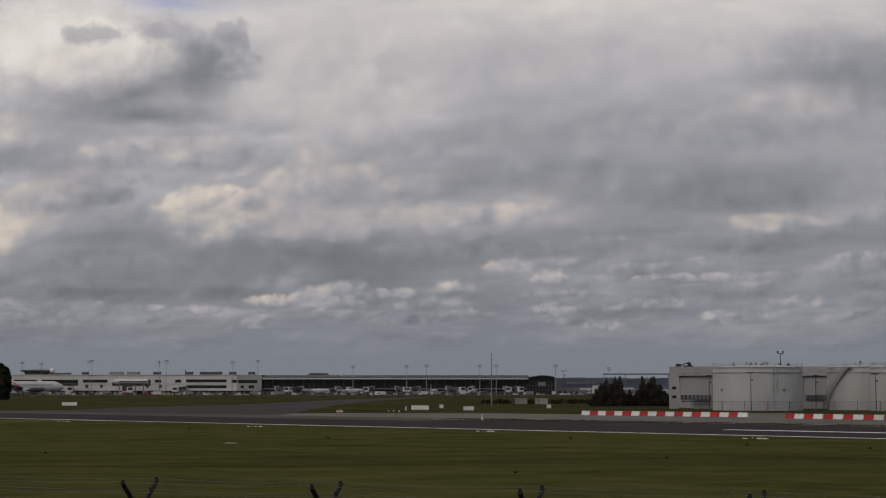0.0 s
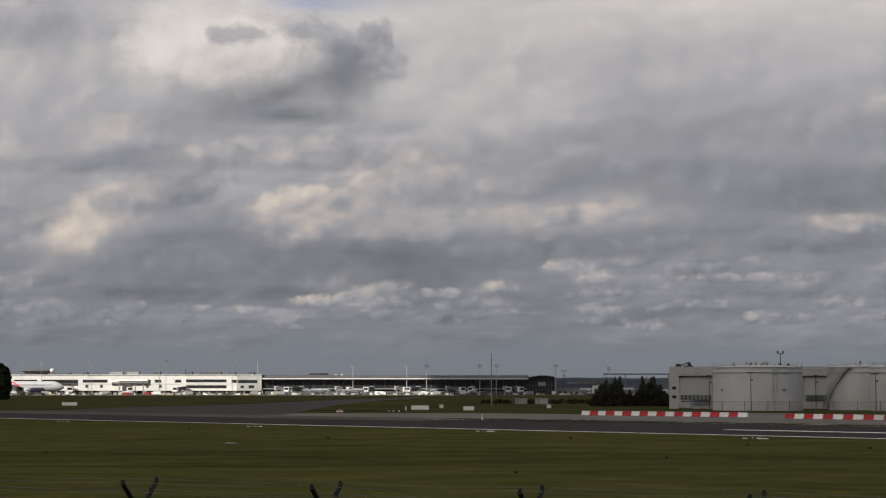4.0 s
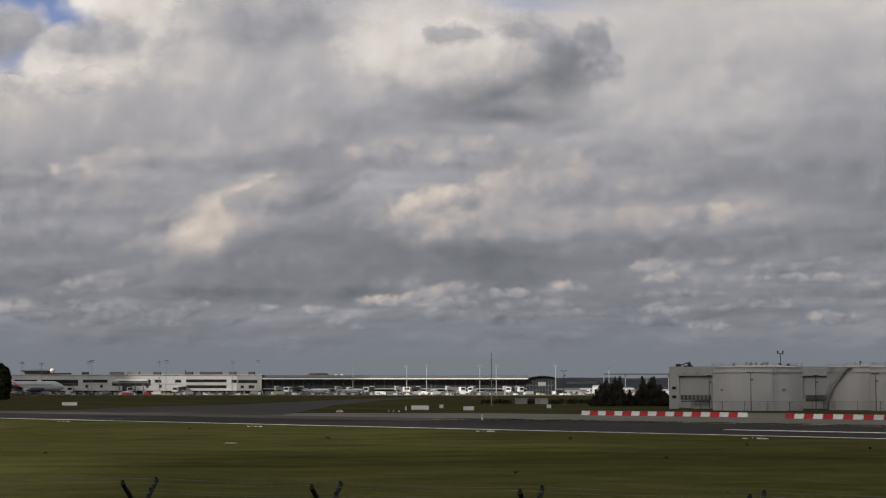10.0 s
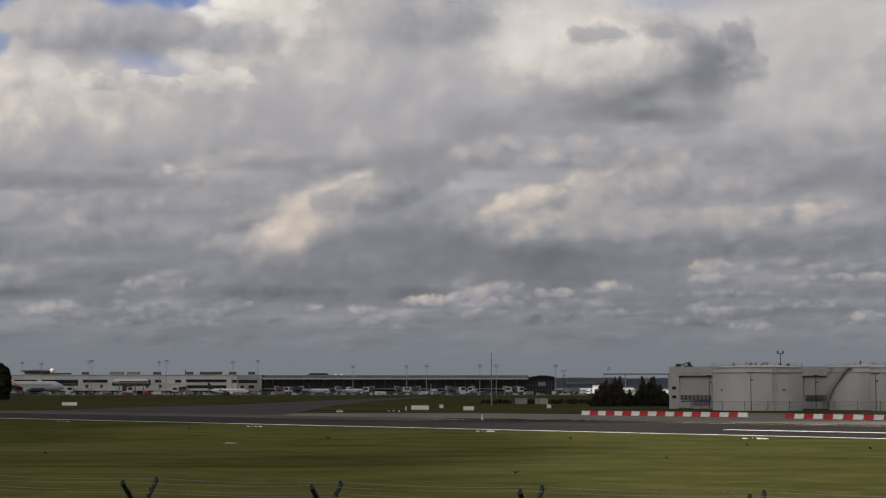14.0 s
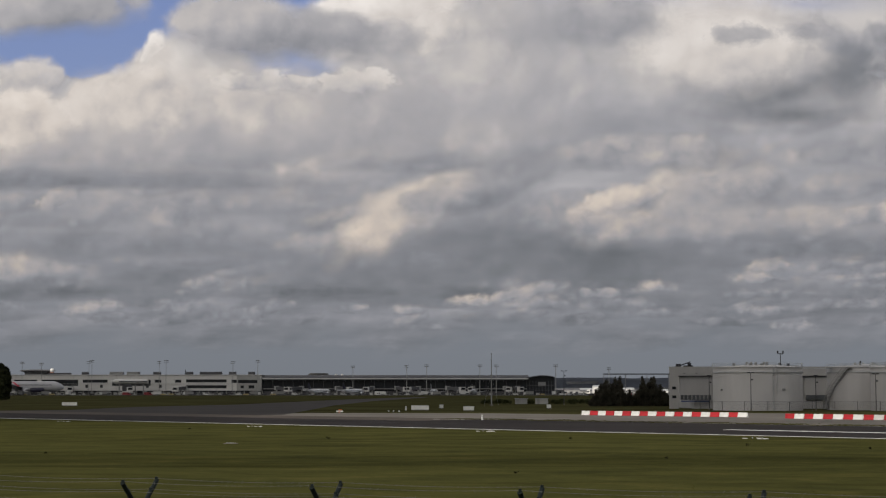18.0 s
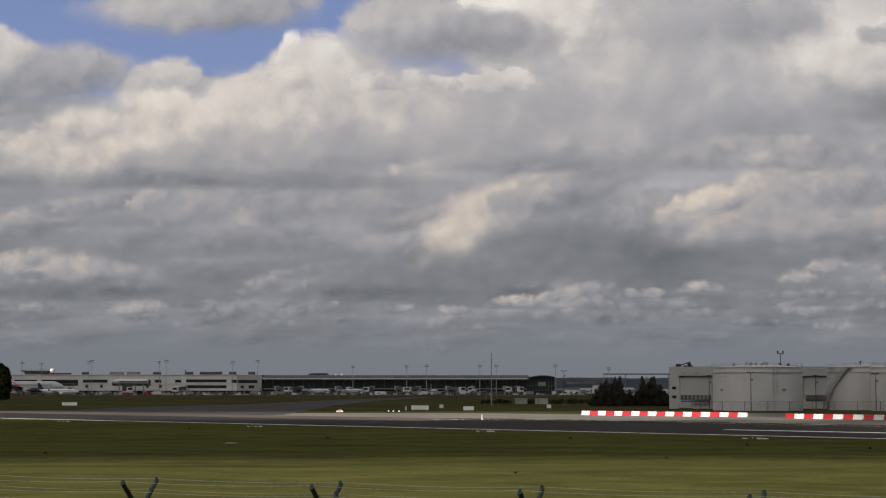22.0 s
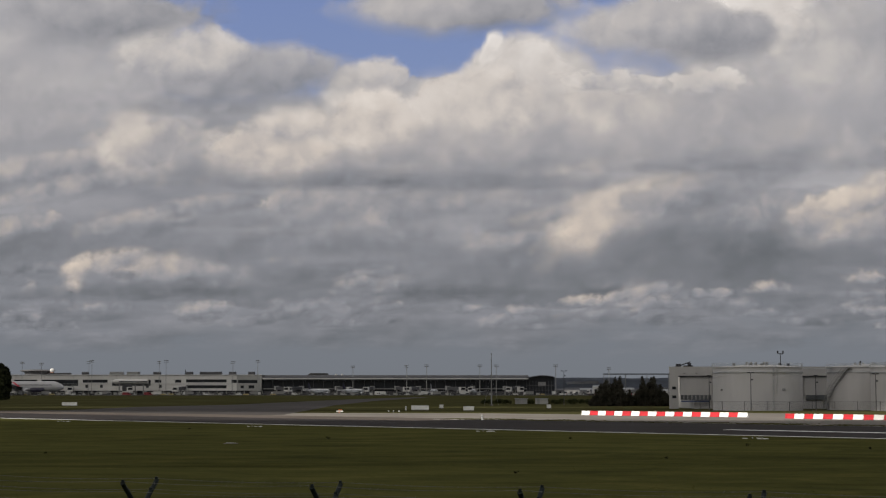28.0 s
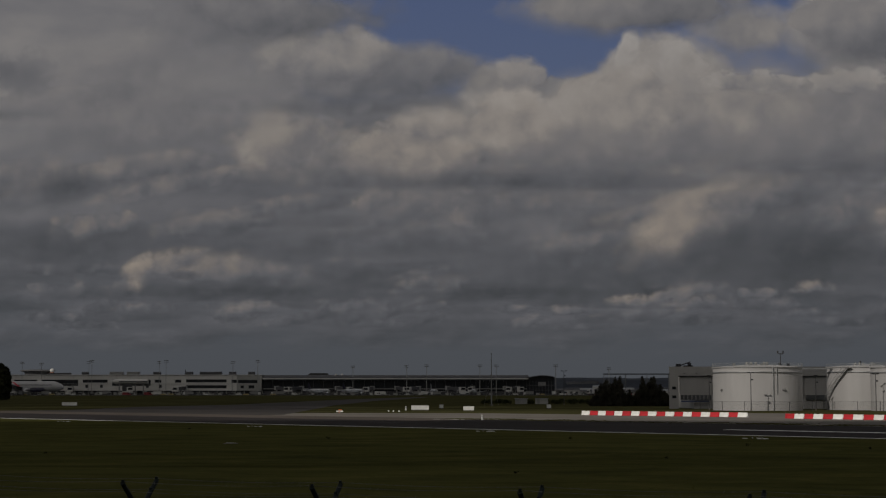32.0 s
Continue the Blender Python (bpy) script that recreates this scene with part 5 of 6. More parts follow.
# ---- details of the tanks and the hangar ----
def tank_details():
    r, h = 10.2, 9.75
    at = lambda deg, rr: (rr * math.sin(radians(deg)), -rr * math.cos(radians(deg)))
    for deg in (9, 14):
        x, y = at(deg, r + 0.25)
        part("downpipe", rods(((x, y, 0 if deg == 9 else 3.8), (x, y, h + 0.3), 0.11 if deg == 9 else 0.08, None, 8)), STEEL, tank_big)
    x, y = at(24, r + 0.05)
    part("vent_box", boxes((x - 0.35, x + 0.35, y - 0.25, y + 0.2, 4.6, 5.0)), GREY_PANEL, tank_big)
    x, y = at(-62, r + 0.05)
    part("vent_box", boxes((x - 0.25, x + 0.25, y - 0.25, y + 0.2, 4.5, 4.9)), GREY_PANEL, tank_big)
    for tank, rad in ((tank_big, 10.2), (tank_mid, 8.9), (tank_far, 8.5)):
        for i in range(28):
            x, y = at(i * 360 / 28, rad + 0.1)
            part("railing_post", rods(((x, y, h), (x, y, h + 1.0), 0.035, None, 5)), STEEL, tank)
        for z in (0.55, 1.0):
            bm = bmesh.new()
            for i in range(56):
                a, b = at(i * 360 / 56, rad + 0.1), at((i + 1) * 360 / 56, rad + 0.1)
                rod(bm, (*a, h + z), (*b, h + z), 0.03, None, 5)
            part("rail", bm, STEEL, tank)
        for i in range(1, 5):
            bm = bmesh.new()
            n = 64
            ring = lambda rr, z: [(rr * math.cos(2 * math.pi * k / n), rr * math.sin(2 * math.pi * k / n), z) for k in range(n)]
            z = h * i / 5
            loft(bm, [ring(rad - 0.02, z - 0.04), ring(rad + 0.012, z - 0.04), ring(rad + 0.012, z + 0.04), ring(rad - 0.02, z + 0.04)])
            part("weld_seam", bm, TANK_WHITE, tank)
        for i in range(5):
            a = i * 1.3 + rad
            part("roof_vent", rods(((2.4 * math.cos(a), 2.4 * math.sin(a), h + 0.5), (2.4 * math.cos(a), 2.4 * math.sin(a), h + 1.35), 0.22, 0.3, 8)), GREY_LIGHT, tank)
    # roof clutter, lamps and the forked lamp on the big tank
    for dx, w in ((-6.2, 0.5), (-2.4, 0.8), (-1.2, 0.5), (0.2, 0.6), (1.4, 0.4)):
        part("roof_hatch", boxes((dx - w / 2, dx + w / 2, -5.2, -4.4, h + 0.2, h + 0.95)), GREY_PANEL, tank_big)
    part("forked_lamp", rods(((5.0, -2, h), (5.0, -2, h + 3.2), 0.09), ((4.4, -2, h + 3.2), (5.6, -2, h + 3.2), 0.09), ((4.4, -2, h + 3.2), (4.4, -2, h + 3.9), 0.17), ((5.6, -2, h + 3.2), (5.6, -2, h + 3.9), 0.17)), DARK_METAL, tank_big)
    part("gangway", boxes((8.9, 18.4, 4.6, 5.6, h - 0.2, h - 0.05)), STEEL, tank_big, "steel gangway to the next tank")
    for x in (9.4, 10.0):
        part("bracket", boxes((x, x + 0.1, 4.4, 5.8, h - 0.9, h + 0.7)), STEEL, tank_big)
    # stair winding up the middle tank
    bm, rails, steps = bmesh.new(), bmesh.new(), 30
    for i in range(steps):
        k = i / (steps - 1)
        d0 = -98 + 58 * k
        z = 0.15 + (9.7 - 0.15) * k
        a, b = at(d0, 9.0), at(d0, 9.85)
        c, e = at(d0 + 3.4, 9.0), at(d0 + 3.4, 9.85)
        lo = [bm.verts.new((*p, z)) for p in (a, b, e, c)]
        hi = [bm.verts.new((*p, z + 0.14)) for p in (a, b, e, c)]
        bm.faces.new(hi)
        bm.faces.new(lo[::-1])
        for q in range(4):
            bm.faces.new((lo[q], lo[(q + 1) % 4], hi[(q + 1) % 4], hi[q]))
        rod(rails, (*b, z), (*b, z + 1.05), 0.03, None, 5)
        if i:
            rod(rails, last, (*b, z + 1.05), 0.035, None, 5)
            rod(rails, (last[0], last[1], last[2] - 1.1), (*b, z - 0.05), 0.05, None, 5)
        last = (*b, z + 1.05)
    stair = part("stair", bm, GREY_PANEL, tank_mid, "grey curved steel stair")
    part("handrail", rails, GREY_PANEL, stair)
    part("landing", boxes((-6.4, -5.1, -8.2, -6.9, 9.7, 9.8)), GREY_PANEL, tank_mid)
    part("roof_lamp", rods(((-2.6, -6, h), (-2.6, -6, h + 1.4), 0.09), ((-2.6, -6, h + 1.2), (-2.6, -6, h + 1.6), 0.2)), DARK_METAL, tank_mid)


tank_details()


def make_tank_fence():
    f = thing("chain_link_fence", "grey chain-link fence before the tanks", "fence", pose(0, 378.5, 0))
    n, step = 13, 4.85
    for i in range(n):
        x = 57.2 + i * step
        part("post", rods(((x, -0.13 * (x - 58), 0), (x, -0.13 * (x - 58), 2.15), 0.06, None, 6)), DARK_METAL, f)
    for i in range(n - 1):
        x = 57.2 + i * step
        y = -0.13 * (x - 58)
        bm = bmesh.new()
        for k in range(11):
            rod(bm, (x, y, 0.06 + k * 0.2), (x + step, y - 0.13 * step, 0.06 + k * 0.2), 0.006, None, 3)
        for k in range(1, 24):
            rod(bm, (x + k * 0.2, y - 0.026 * k, 0.05), (x + k * 0.2, y - 0.026 * k, 2.05), 0.006, None, 3)
        part("mesh_panel", bm, DARK_METAL, f)
        part("top_rail", rods(((x, y, 2.08), (x + step, y - 0.13 * step, 2.08), 0.03, None, 6)), DARK_METAL, f)


make_tank_fence()


def make_hangar_details():
    h = bpy.data.objects["cargo_hangar"]
    for x in (59.2, 82.0):
        for i in range(1, 8):
            part("window_bar", boxes((x + i - 0.08, x + i + 0.08, -0.02, 0.1, 2.2, 3.4)), HANGAR_GREY, h)
        for i in range(1, 4):
            part("door_joint", boxes((x + i * 2 - 0.03, x + i * 2 + 0.03, 0.15, 0.2, 3.5, 7.9)), HANGAR_GREY, h)
    part("awning", boxes((59.4, 66.5, -1.0, -0.2, 1.7, 2.0)), mat("dark_blue_paint", (0.02, 0.04, 0.12), 0.5), h, "dark blue awning")
    for z in (2.6, 4.8):
        part("side_window", boxes((57.2, 58.2, -0.68, -0.6, z, z + 0.7)), GLASS_DARK, h)
    for x, w, z in ((58.6, 1.2, 0.7), (60.5, 2.4, 0.3), (61.6, 0.8, 0.9), (84.5, 0.6, 0.9), (86.6, 0.6, 0.8)):
        part("roof_unit", boxes((x, x + w, 2, 3, 10.3, 10.5 + z)), DARK_METAL, h)
    part("roof_crane", rods(((59.0, 2, 10.6), (62.2, 2, 11.7), 0.14)), DARK_METAL, h)
    for x in (60.0, 63.0, 83.0):
        part("wall_lamp", boxes((x, x + 0.5, -0.9, -0.6, 8.7, 8.95)), GREY_PANEL, h)


make_hangar_details()


# ---- far land, low sheds and roofs beyond the pier ----
def make_hills():
    rng = np.random.default_rng(5)
    xs = np.linspace(-1900, 1900, 200)
    verts, faces = [], []
    for i, x in enumerate(xs):
        top = 26 + 5 * noise.noise(Vector((x / 230, 0, 3))) + 2.2 * noise.noise(Vector((x / 45, 2, 3))) + 1.2 * noise.noise(Vector((x / 14, 2, 7)))
        for y, z in ((2842, -1), (2890, top * 0.45), (2940, top * 0.85), (2985, top), (3100, -1)):
            verts.append((x, y, z))
    for i in range(len(xs) - 1):
        for j in range(4):
            faces.append((i * 5 + j, (i + 1) * 5 + j, (i + 1) * 5 + j + 1, i * 5 + j + 1))
    me = bpy.data.meshes.new("backdrop")
    me.from_pydata(verts, [], faces)
    me.materials.append(mat("hazy_wooded_hill", (0.060, 0.068, 0.080), 0.95, vary=0.35, scale=0.012, fine=14))
    tagged(new("backdrop", me), "low hazy wooded ridge on the horizon", "hill", kind="structure")


make_hills()


def make_shed(x, y, w, d, h, wall, roof, label):
    o = thing("shed", label, "building", pose(x, y, 0), "far buildings")
    part("wall", boxes((-w / 2, w / 2, 0, d, 0, h)), wall, o)
    bm = bmesh.new()
    loft(bm, [[(s * (w / 2 + 0.3), -0.4, h), (s * (w / 2 + 0.3), d / 2, h + 1.5), (s * (w / 2 + 0.3), d + 0.4, h), (s * (w / 2 + 0.3), d / 2, h - 0.1)] for s in (-1, 1)])
    part("roof", bm, roof, o)
    n = max(2, int(w / 5))
    for i in range(n):
        px = -w / 2 + w * (i + 0.5) / n
        part("window", boxes((px - 1.2, px + 1.2, -0.06, 0.02, h * 0.35, h * 0.7)), GLASS_DARK, o)


for i, (px, w, h, bright) in enumerate(((1000, 26, 4.5, 0), (1022, 18, 3.2, 0), (1040, 16, 5.0, 1), (1057, 8, 7.6, 1), (1062, 20, 3.5, 0), (1085, 22, 4.0, 0), (1108, 16, 5.5, 1), (1128, 18, 3.4, 0), (1150, 24, 4.2, 0), (1172, 18, 3.6, 1))):
    d = 1560 + (i * 137) % 300
    make_shed((px - 784) / 3000 * d, d, w, 14, h, (GREY_PANEL, WALL_WHITE)[bright], (DARK_ROOF, GREY_ROOF)[bright], "low pale service shed beyond the pier" if bright else "low grey service shed beyond the pier")
for i, (px, d, w) in enumerate(((1004, 3300, 30), (1013, 3350, 22), (1030, 3320, 26), (1041, 3400, 40), (1052, 3360, 24), (1066, 3320, 34), (1018, 3600, 30), (1045, 3620, 26), (1088, 3400, 36), (1112, 3350, 30), (1140, 3420, 40), (1165, 3380, 30))):
    d = 2836 + (d - 3300) * 0.22
    make_shed((px - 784) / 3000 * d, d, w, 16, 6 + 12 * (d > 2880) + (i % 3), GREY_PANEL, DARK_ROOF, "distant pale house on the ridge")
c = thing("canopy", "long thin pale canopy on steel posts", "canopy", pose(171, 1500, 0))
part("roof", boxes((-29.5, 28.5, -4, 6, 18.1, 18.7)), GREY_PANEL, c)
part("edge", boxes((-29.7, 28.7, -4.2, -4, 18.2, 19.0)), DARK_METAL, c)
for i in range(4):
    x = -29 + i * 19
    part("post", rods(((x, 0, 0), (x, 0, 17.6), 0.3, None, 8)), GREY_PANEL, c)
o = thing("radar_dome", "white radar dome on the terminal roof", "radar dome", pose((89 - 784) * 0.505, 1525, 17.9))
part("stand", boxes((-1.6, 1.6, -1.6, 1.6, 0, 2.4)), mat("rust_red_paint", (0.25, 0.09, 0.06), 0.7), o)
bm = bmesh.new()
bmesh.ops.create_icosphere(bm, subdivisions=3, radius=2.0, matrix=Matrix.Translation((0, 0, 4.0)))
part("dome", bm, WHITE_PAINT, o, smooth=True)
o = thing("roof_pavilion", "dark flat saucer roof above the terminal", "roof", pose(-365, 1530, 17.9))
bm = bmesh.new()
ring = lambda rx, ry, z: [(rx * math.cos(2 * math.pi * k / 40), ry * math.sin(2 * math.pi * k / 40), z) for k in range(40)]
loft(bm, [ring(11, 7, 0), ring(12, 8, 2.6), ring(16, 11, 3.6), ring(15, 10, 4.6), ring(6, 4, 5.0)])
part("saucer", bm, DARK_ROOF, o, smooth=True)
for px in (594, 605):
    o = thing("roof_tank", "small white drum on the pier roof", "tank", pose((px - 784) * 0.51, 1540, 15.2))
    part("drum", rods(((0, 0, 0), (0, 0, 3.4), 1.1, None, 14)), WHITE_PAINT, o)
    part("cap", rods(((0, 0, 3.4), (0, 0, 3.8), 1.2, 0.6, 14)), GREY_LIGHT, o)


# ---- aircraft ----
PLANE_WHITE = mat("aircraft_white_paint", (0.66, 0.67, 0.69), 0.3, vary=0.06, scale=0.3)
PLANE_PALE = mat("aircraft_pale_paint", (0.44, 0.44, 0.455), 0.4, vary=0.08, scale=0.2)
PLANE_GREY = mat("aircraft_grey_paint", (0.42, 0.43, 0.45), 0.4, vary=0.1, scale=0.4)
PLANE_NAVY = mat("aircraft_navy_paint", (0.012, 0.010, 0.028), 0.3, vary=0.15, scale=0.4)
PLANE_RED = mat("aircraft_red_paint", (0.55, 0.03, 0.05), 0.35, vary=0.1, scale=0.6)
ENGINE_DARK = mat("engine_dark_metal", (0.09, 0.09, 0.10), 0.4, 0.7, vary=0.25, scale=1.2)


def circle(x, r, zc, n=20, squash=1.0):
    return [(x, r * math.cos(2 * math.pi * i / n), zc + r * squash * math.sin(2 * math.pi * i / n)) for i in range(n)]


def fuselage_rings(length, r, zc, nose, tail, tail_rise):
    """Rings from nose (+x) to tail."""
    rings = []
    h = length / 2
    for k in (0.0, 0.02, 0.07, 0.16, 0.30, 0.5, 0.75, 1.0):
        rr = max(0.04, r * max(0.0, 1 - (1 - k) ** 1.8) ** 0.58)
        rings.append((h - nose * k, rr, zc - r * 0.22 * (1 - k) ** 1.5))
    for k in (0.12, 0.3, 0.5, 0.7, 0.85, 1.0):
        rings.append((-h + tail * (1 - k), max(0.22, r * (1 - k ** 1.5 * 0.9)), zc + tail_rise * k ** 1.3))
    return rings


def blade(bm, root, tip, c0, c1, thick, axis):
    """A tapering wing or fin from root to tip (leading edges), chord lengths c0, c1, thick along axis."""
    rings = []
    for p, c in ((root, c0), (tip, c1)):
        p = Vector(p)
        t = Vector(axis) * thick * c
        rings.append([p, p + Vector((-0.25 * c, 0, 0)) + t, p + Vector((-0.6 * c, 0, 0)) + t * 0.8, p + Vector((-c, 0, 0)), p + Vector((-0.6 * c, 0, 0)) - t * 0.6, p + Vector((-0.25 * c, 0, 0)) - t * 0.8])
    loft(bm, rings)


def nacelle(parent, x, y, z, r, length, paint):
    bm = bmesh.new()
    n = 18
    rr = lambda k, xx: [(xx, y + k * math.cos(2 * math.pi * i / n), z + k * math.sin(2 * math.pi * i / n)) for i in range(n)]
    loft(bm, [rr(r * 0.78, x - 0.3), rr(r * 0.86, x), rr(r, x - 0.18 * length), rr(r * 0.97, x - 0.55 * length), rr(r * 0.8, x - 0.75 * length)], cap=True)
    e = part("engine", bm, paint, parent, smooth=True)
    bm = bmesh.new()
    loft(bm, [rr(r * 0.7, x - 0.7 * length), rr(r * 0.6, x - 0.95 * length), rr(r * 0.3, x - 1.1 * length), rr(r * 0.08, x - 1.25 * length)])
    part("exhaust", bm, ENGINE_DARK, e, smooth=True)
    part("fan", rods(((x - 0.34, y, z), (x - 0.28, y, z), r * 0.76, r * 0.74, 16)), ENGINE_DARK, e)
    return e


def wheel_pair(parent, x, y, r, w, strut_z, name="landing_gear"):
    g = part(name, rods(((x, y, r), (x, y, strut_z), 0.11, 0.14, 8)), STEEL, parent)
    for s in (-1, 1):
        part("tyre", rods(((x, y + s * w * 0.5, r), (x, y + s * (w * 0.5 + 0.3), r), r, r, 16)), RUBBER, g)
        part("hub", rods(((x, y + s * (w * 0.5 + 0.28), r), (x, y + s * (w * 0.5 + 0.33), r), r * 0.5, r * 0.45, 12)), STEEL, g)
    return g


def cabin_windows(parent, x0, x1, r, zc, z, step, size):
    k = (z - zc) / r
    y = r * math.sqrt(1 - k * k) + 0.012
    for side in (-1, 1):
        n = int((x1 - x0) / step)
        for i in range(n):
            x = x0 + i * step
            part("cabin_window", boxes((x, x + size, side * y - 0.02, side * y + 0.02, z, z + size * 1.35)), GLASS_DARK, parent)


def make_regional_jet():
    """High-wing jet with four engines and a tall T-tail."""
    p = thing("regional_jet", "white high-wing four-engined jet with dark navy tail, taking off", "airplane")
    r, zc, L = 1.78, 2.75, 31.0
    rings = fuselage_rings(L, r, zc, 5.2, 9.5, 0.85)
    # close rings, so that the paint can follow a slanting line
    fine = [x for x in np.arange(12.9, -15.3, -0.4)]
    table = sorted(rings)
    px, pr, pz = zip(*table)
    dense = [g for g in rings if g[0] > 13.0] + [(x, float(np.interp(x, px, pr)), float(np.interp(x, px, pz))) for x in fine] + [rings[-1]]
    bm = bmesh.new()
    loft(bm, [circle(*g, 40) for g in dense])
    bmesh.ops.bisect_plane(bm, geom=bm.verts[:] + bm.edges[:] + bm.faces[:], plane_co=(-7.9, 0, zc), plane_no=(1, 0, 1.5 / r))
    body = part("fuselage", bm, PLANE_WHITE, p, "glossy white fuselage, navy at the rear", smooth=True)
    body.data.materials.append(PLANE_NAVY)
    body.data.materials.append(GLASS_DARK)
    for f in body.data.polygons:
        c = f.center
        if c.x < -7.9 - 1.5 * (c.z - zc) / r:
            f.material_index = 1
        elif 11.5 < c.x < 12.5 and 0.5 < c.z - zc < 1.15:
            f.material_index = 2
    cabin_windows(body, -6.0, 9.8, r, zc, zc + 0.35, 0.72, 0.26)
    part("registration", boxes((-3.6, -2.2, r - 0.1, r + 0.01, zc - 0.42, zc - 0.18)), PLANE_NAVY, body, "dark plain bar")
    part("title_bar", boxes((-5.6, -1.0, r * 0.76, r * 0.80, zc + 1.05, zc + 1.2)), PLANE_GREY, body, "grey plain bar")
    for x in (10.2, -5.2):
        part("door", boxes((x, x + 0.85, r * 0.965, r * 1.004, zc - 0.55, zc + 1.0)), PLANE_WHITE, body)
    part("wing_box", boxes((-2.3, 3.4, -1.5, 1.5, zc + r * 0.72, zc + r * 1.14)), PLANE_WHITE, p, smooth=False)
    for s in (-1, 1):
        bm = bmesh.new()
        blade(bm, (3.3, s * 0.6, zc + 1.85), (-0.2, s * 13.1, zc + 1.1), 4.6, 1.7, 0.07, (0, 0, 1))
        wing = part("wing", bm, PLANE_GREY, p, "pale grey drooping wing")
        bm = bmesh.new()
        blade(bm, (-1.0, s * 1.9, zc + 1.5), (-2.5, s * 9.0, zc + 0.85), 1.5, 1.0, 0.06, (0, 0, 1))
        part("flap", bm, PLANE_GREY, wing)
        for y in (4.3, 7.9):
            z = zc + 1.75 - 0.06 * y
            e = nacelle(p, 4.9 - 0.24 * y, s * y, z - 1.25, 0.82, 2.9, PLANE_WHITE)
            part("pylon", boxes((1.3 - 0.24 * y, 3.9 - 0.24 * y, s * y - 0.12, s * y + 0.12, z - 0.7, z - 0.1)), PLANE_WHITE, e)
        part("gear_fairing", boxes((-2.2, 2.0, s * 1.55 - 0.5, s * 1.55 + 0.5, zc - 1.75, zc - 0.7)), PLANE_WHITE, p)
        wheel_pair(p, -0.6, s * 2.36, 0.5, 0.12, zc - 1.2, "main_gear")
        part("gear_door", boxes((-0.1, 1.3, s * 2.0 - 0.05, s * 2.0 + 0.05, 0.75, zc - 0.8)), PLANE_WHITE, p)
    wheel_pair(p, 12.2, 0, 0.36, 0.1, zc - 1.2, "nose_gear")
    bm = bmesh.new()
    blade(bm, (-8.2, 0, zc + 1.3), (-12.9, 0, 8.1), 6.2, 3.7, 0.06, (0, 1, 0))
    fin = part("fin", bm, PLANE_NAVY, p, "tall dark navy fin")
    for i in range(12):
        a = 2 * math.pi * i / 12
        for k, size in ((1.0, 0.27 + 0.06 * math.cos(a)),):
            x, z = -12.9 + k * math.cos(a) * 1.25 - 0.6 * k * math.sin(a), 5.5 + k * math.sin(a) * 1.15
            for s in (-1, 1):
                part("dot", rods(((x, s * 0.2, z), (x, s * 0.30, z), size * 0.9, size * 0.85, 10)), PLANE_RED, fin)
    for s in (-1, 1):
        bm = bmesh.new()
        blade(bm, (-13.0, s * 0.1, 8.05), (-14.7, s * 5.55, 8.0), 3.1, 1.5, 0.06, (0, 0, 1))
        part("tailplane", bm, PLANE_NAVY, p)
        part("airbrake", boxes((-15.6, -13.6, s * 0.35 - 0.08 + s * 0.25, s * 0.35 + 0.08 + s * 0.25, zc + 0.2, zc + 1.3)), PLANE_NAVY, p)
    bm = bmesh.new()
    loft(bm, [circle(x, rr, 8.17, 12, 0.8) for x, rr in ((-12.5, 0.05), (-13.2, 0.3), (-14.8, 0.32), (-16.4, 0.06))])
    part("tail_bullet", bm, PLANE_NAVY, p, smooth=True)
    return p


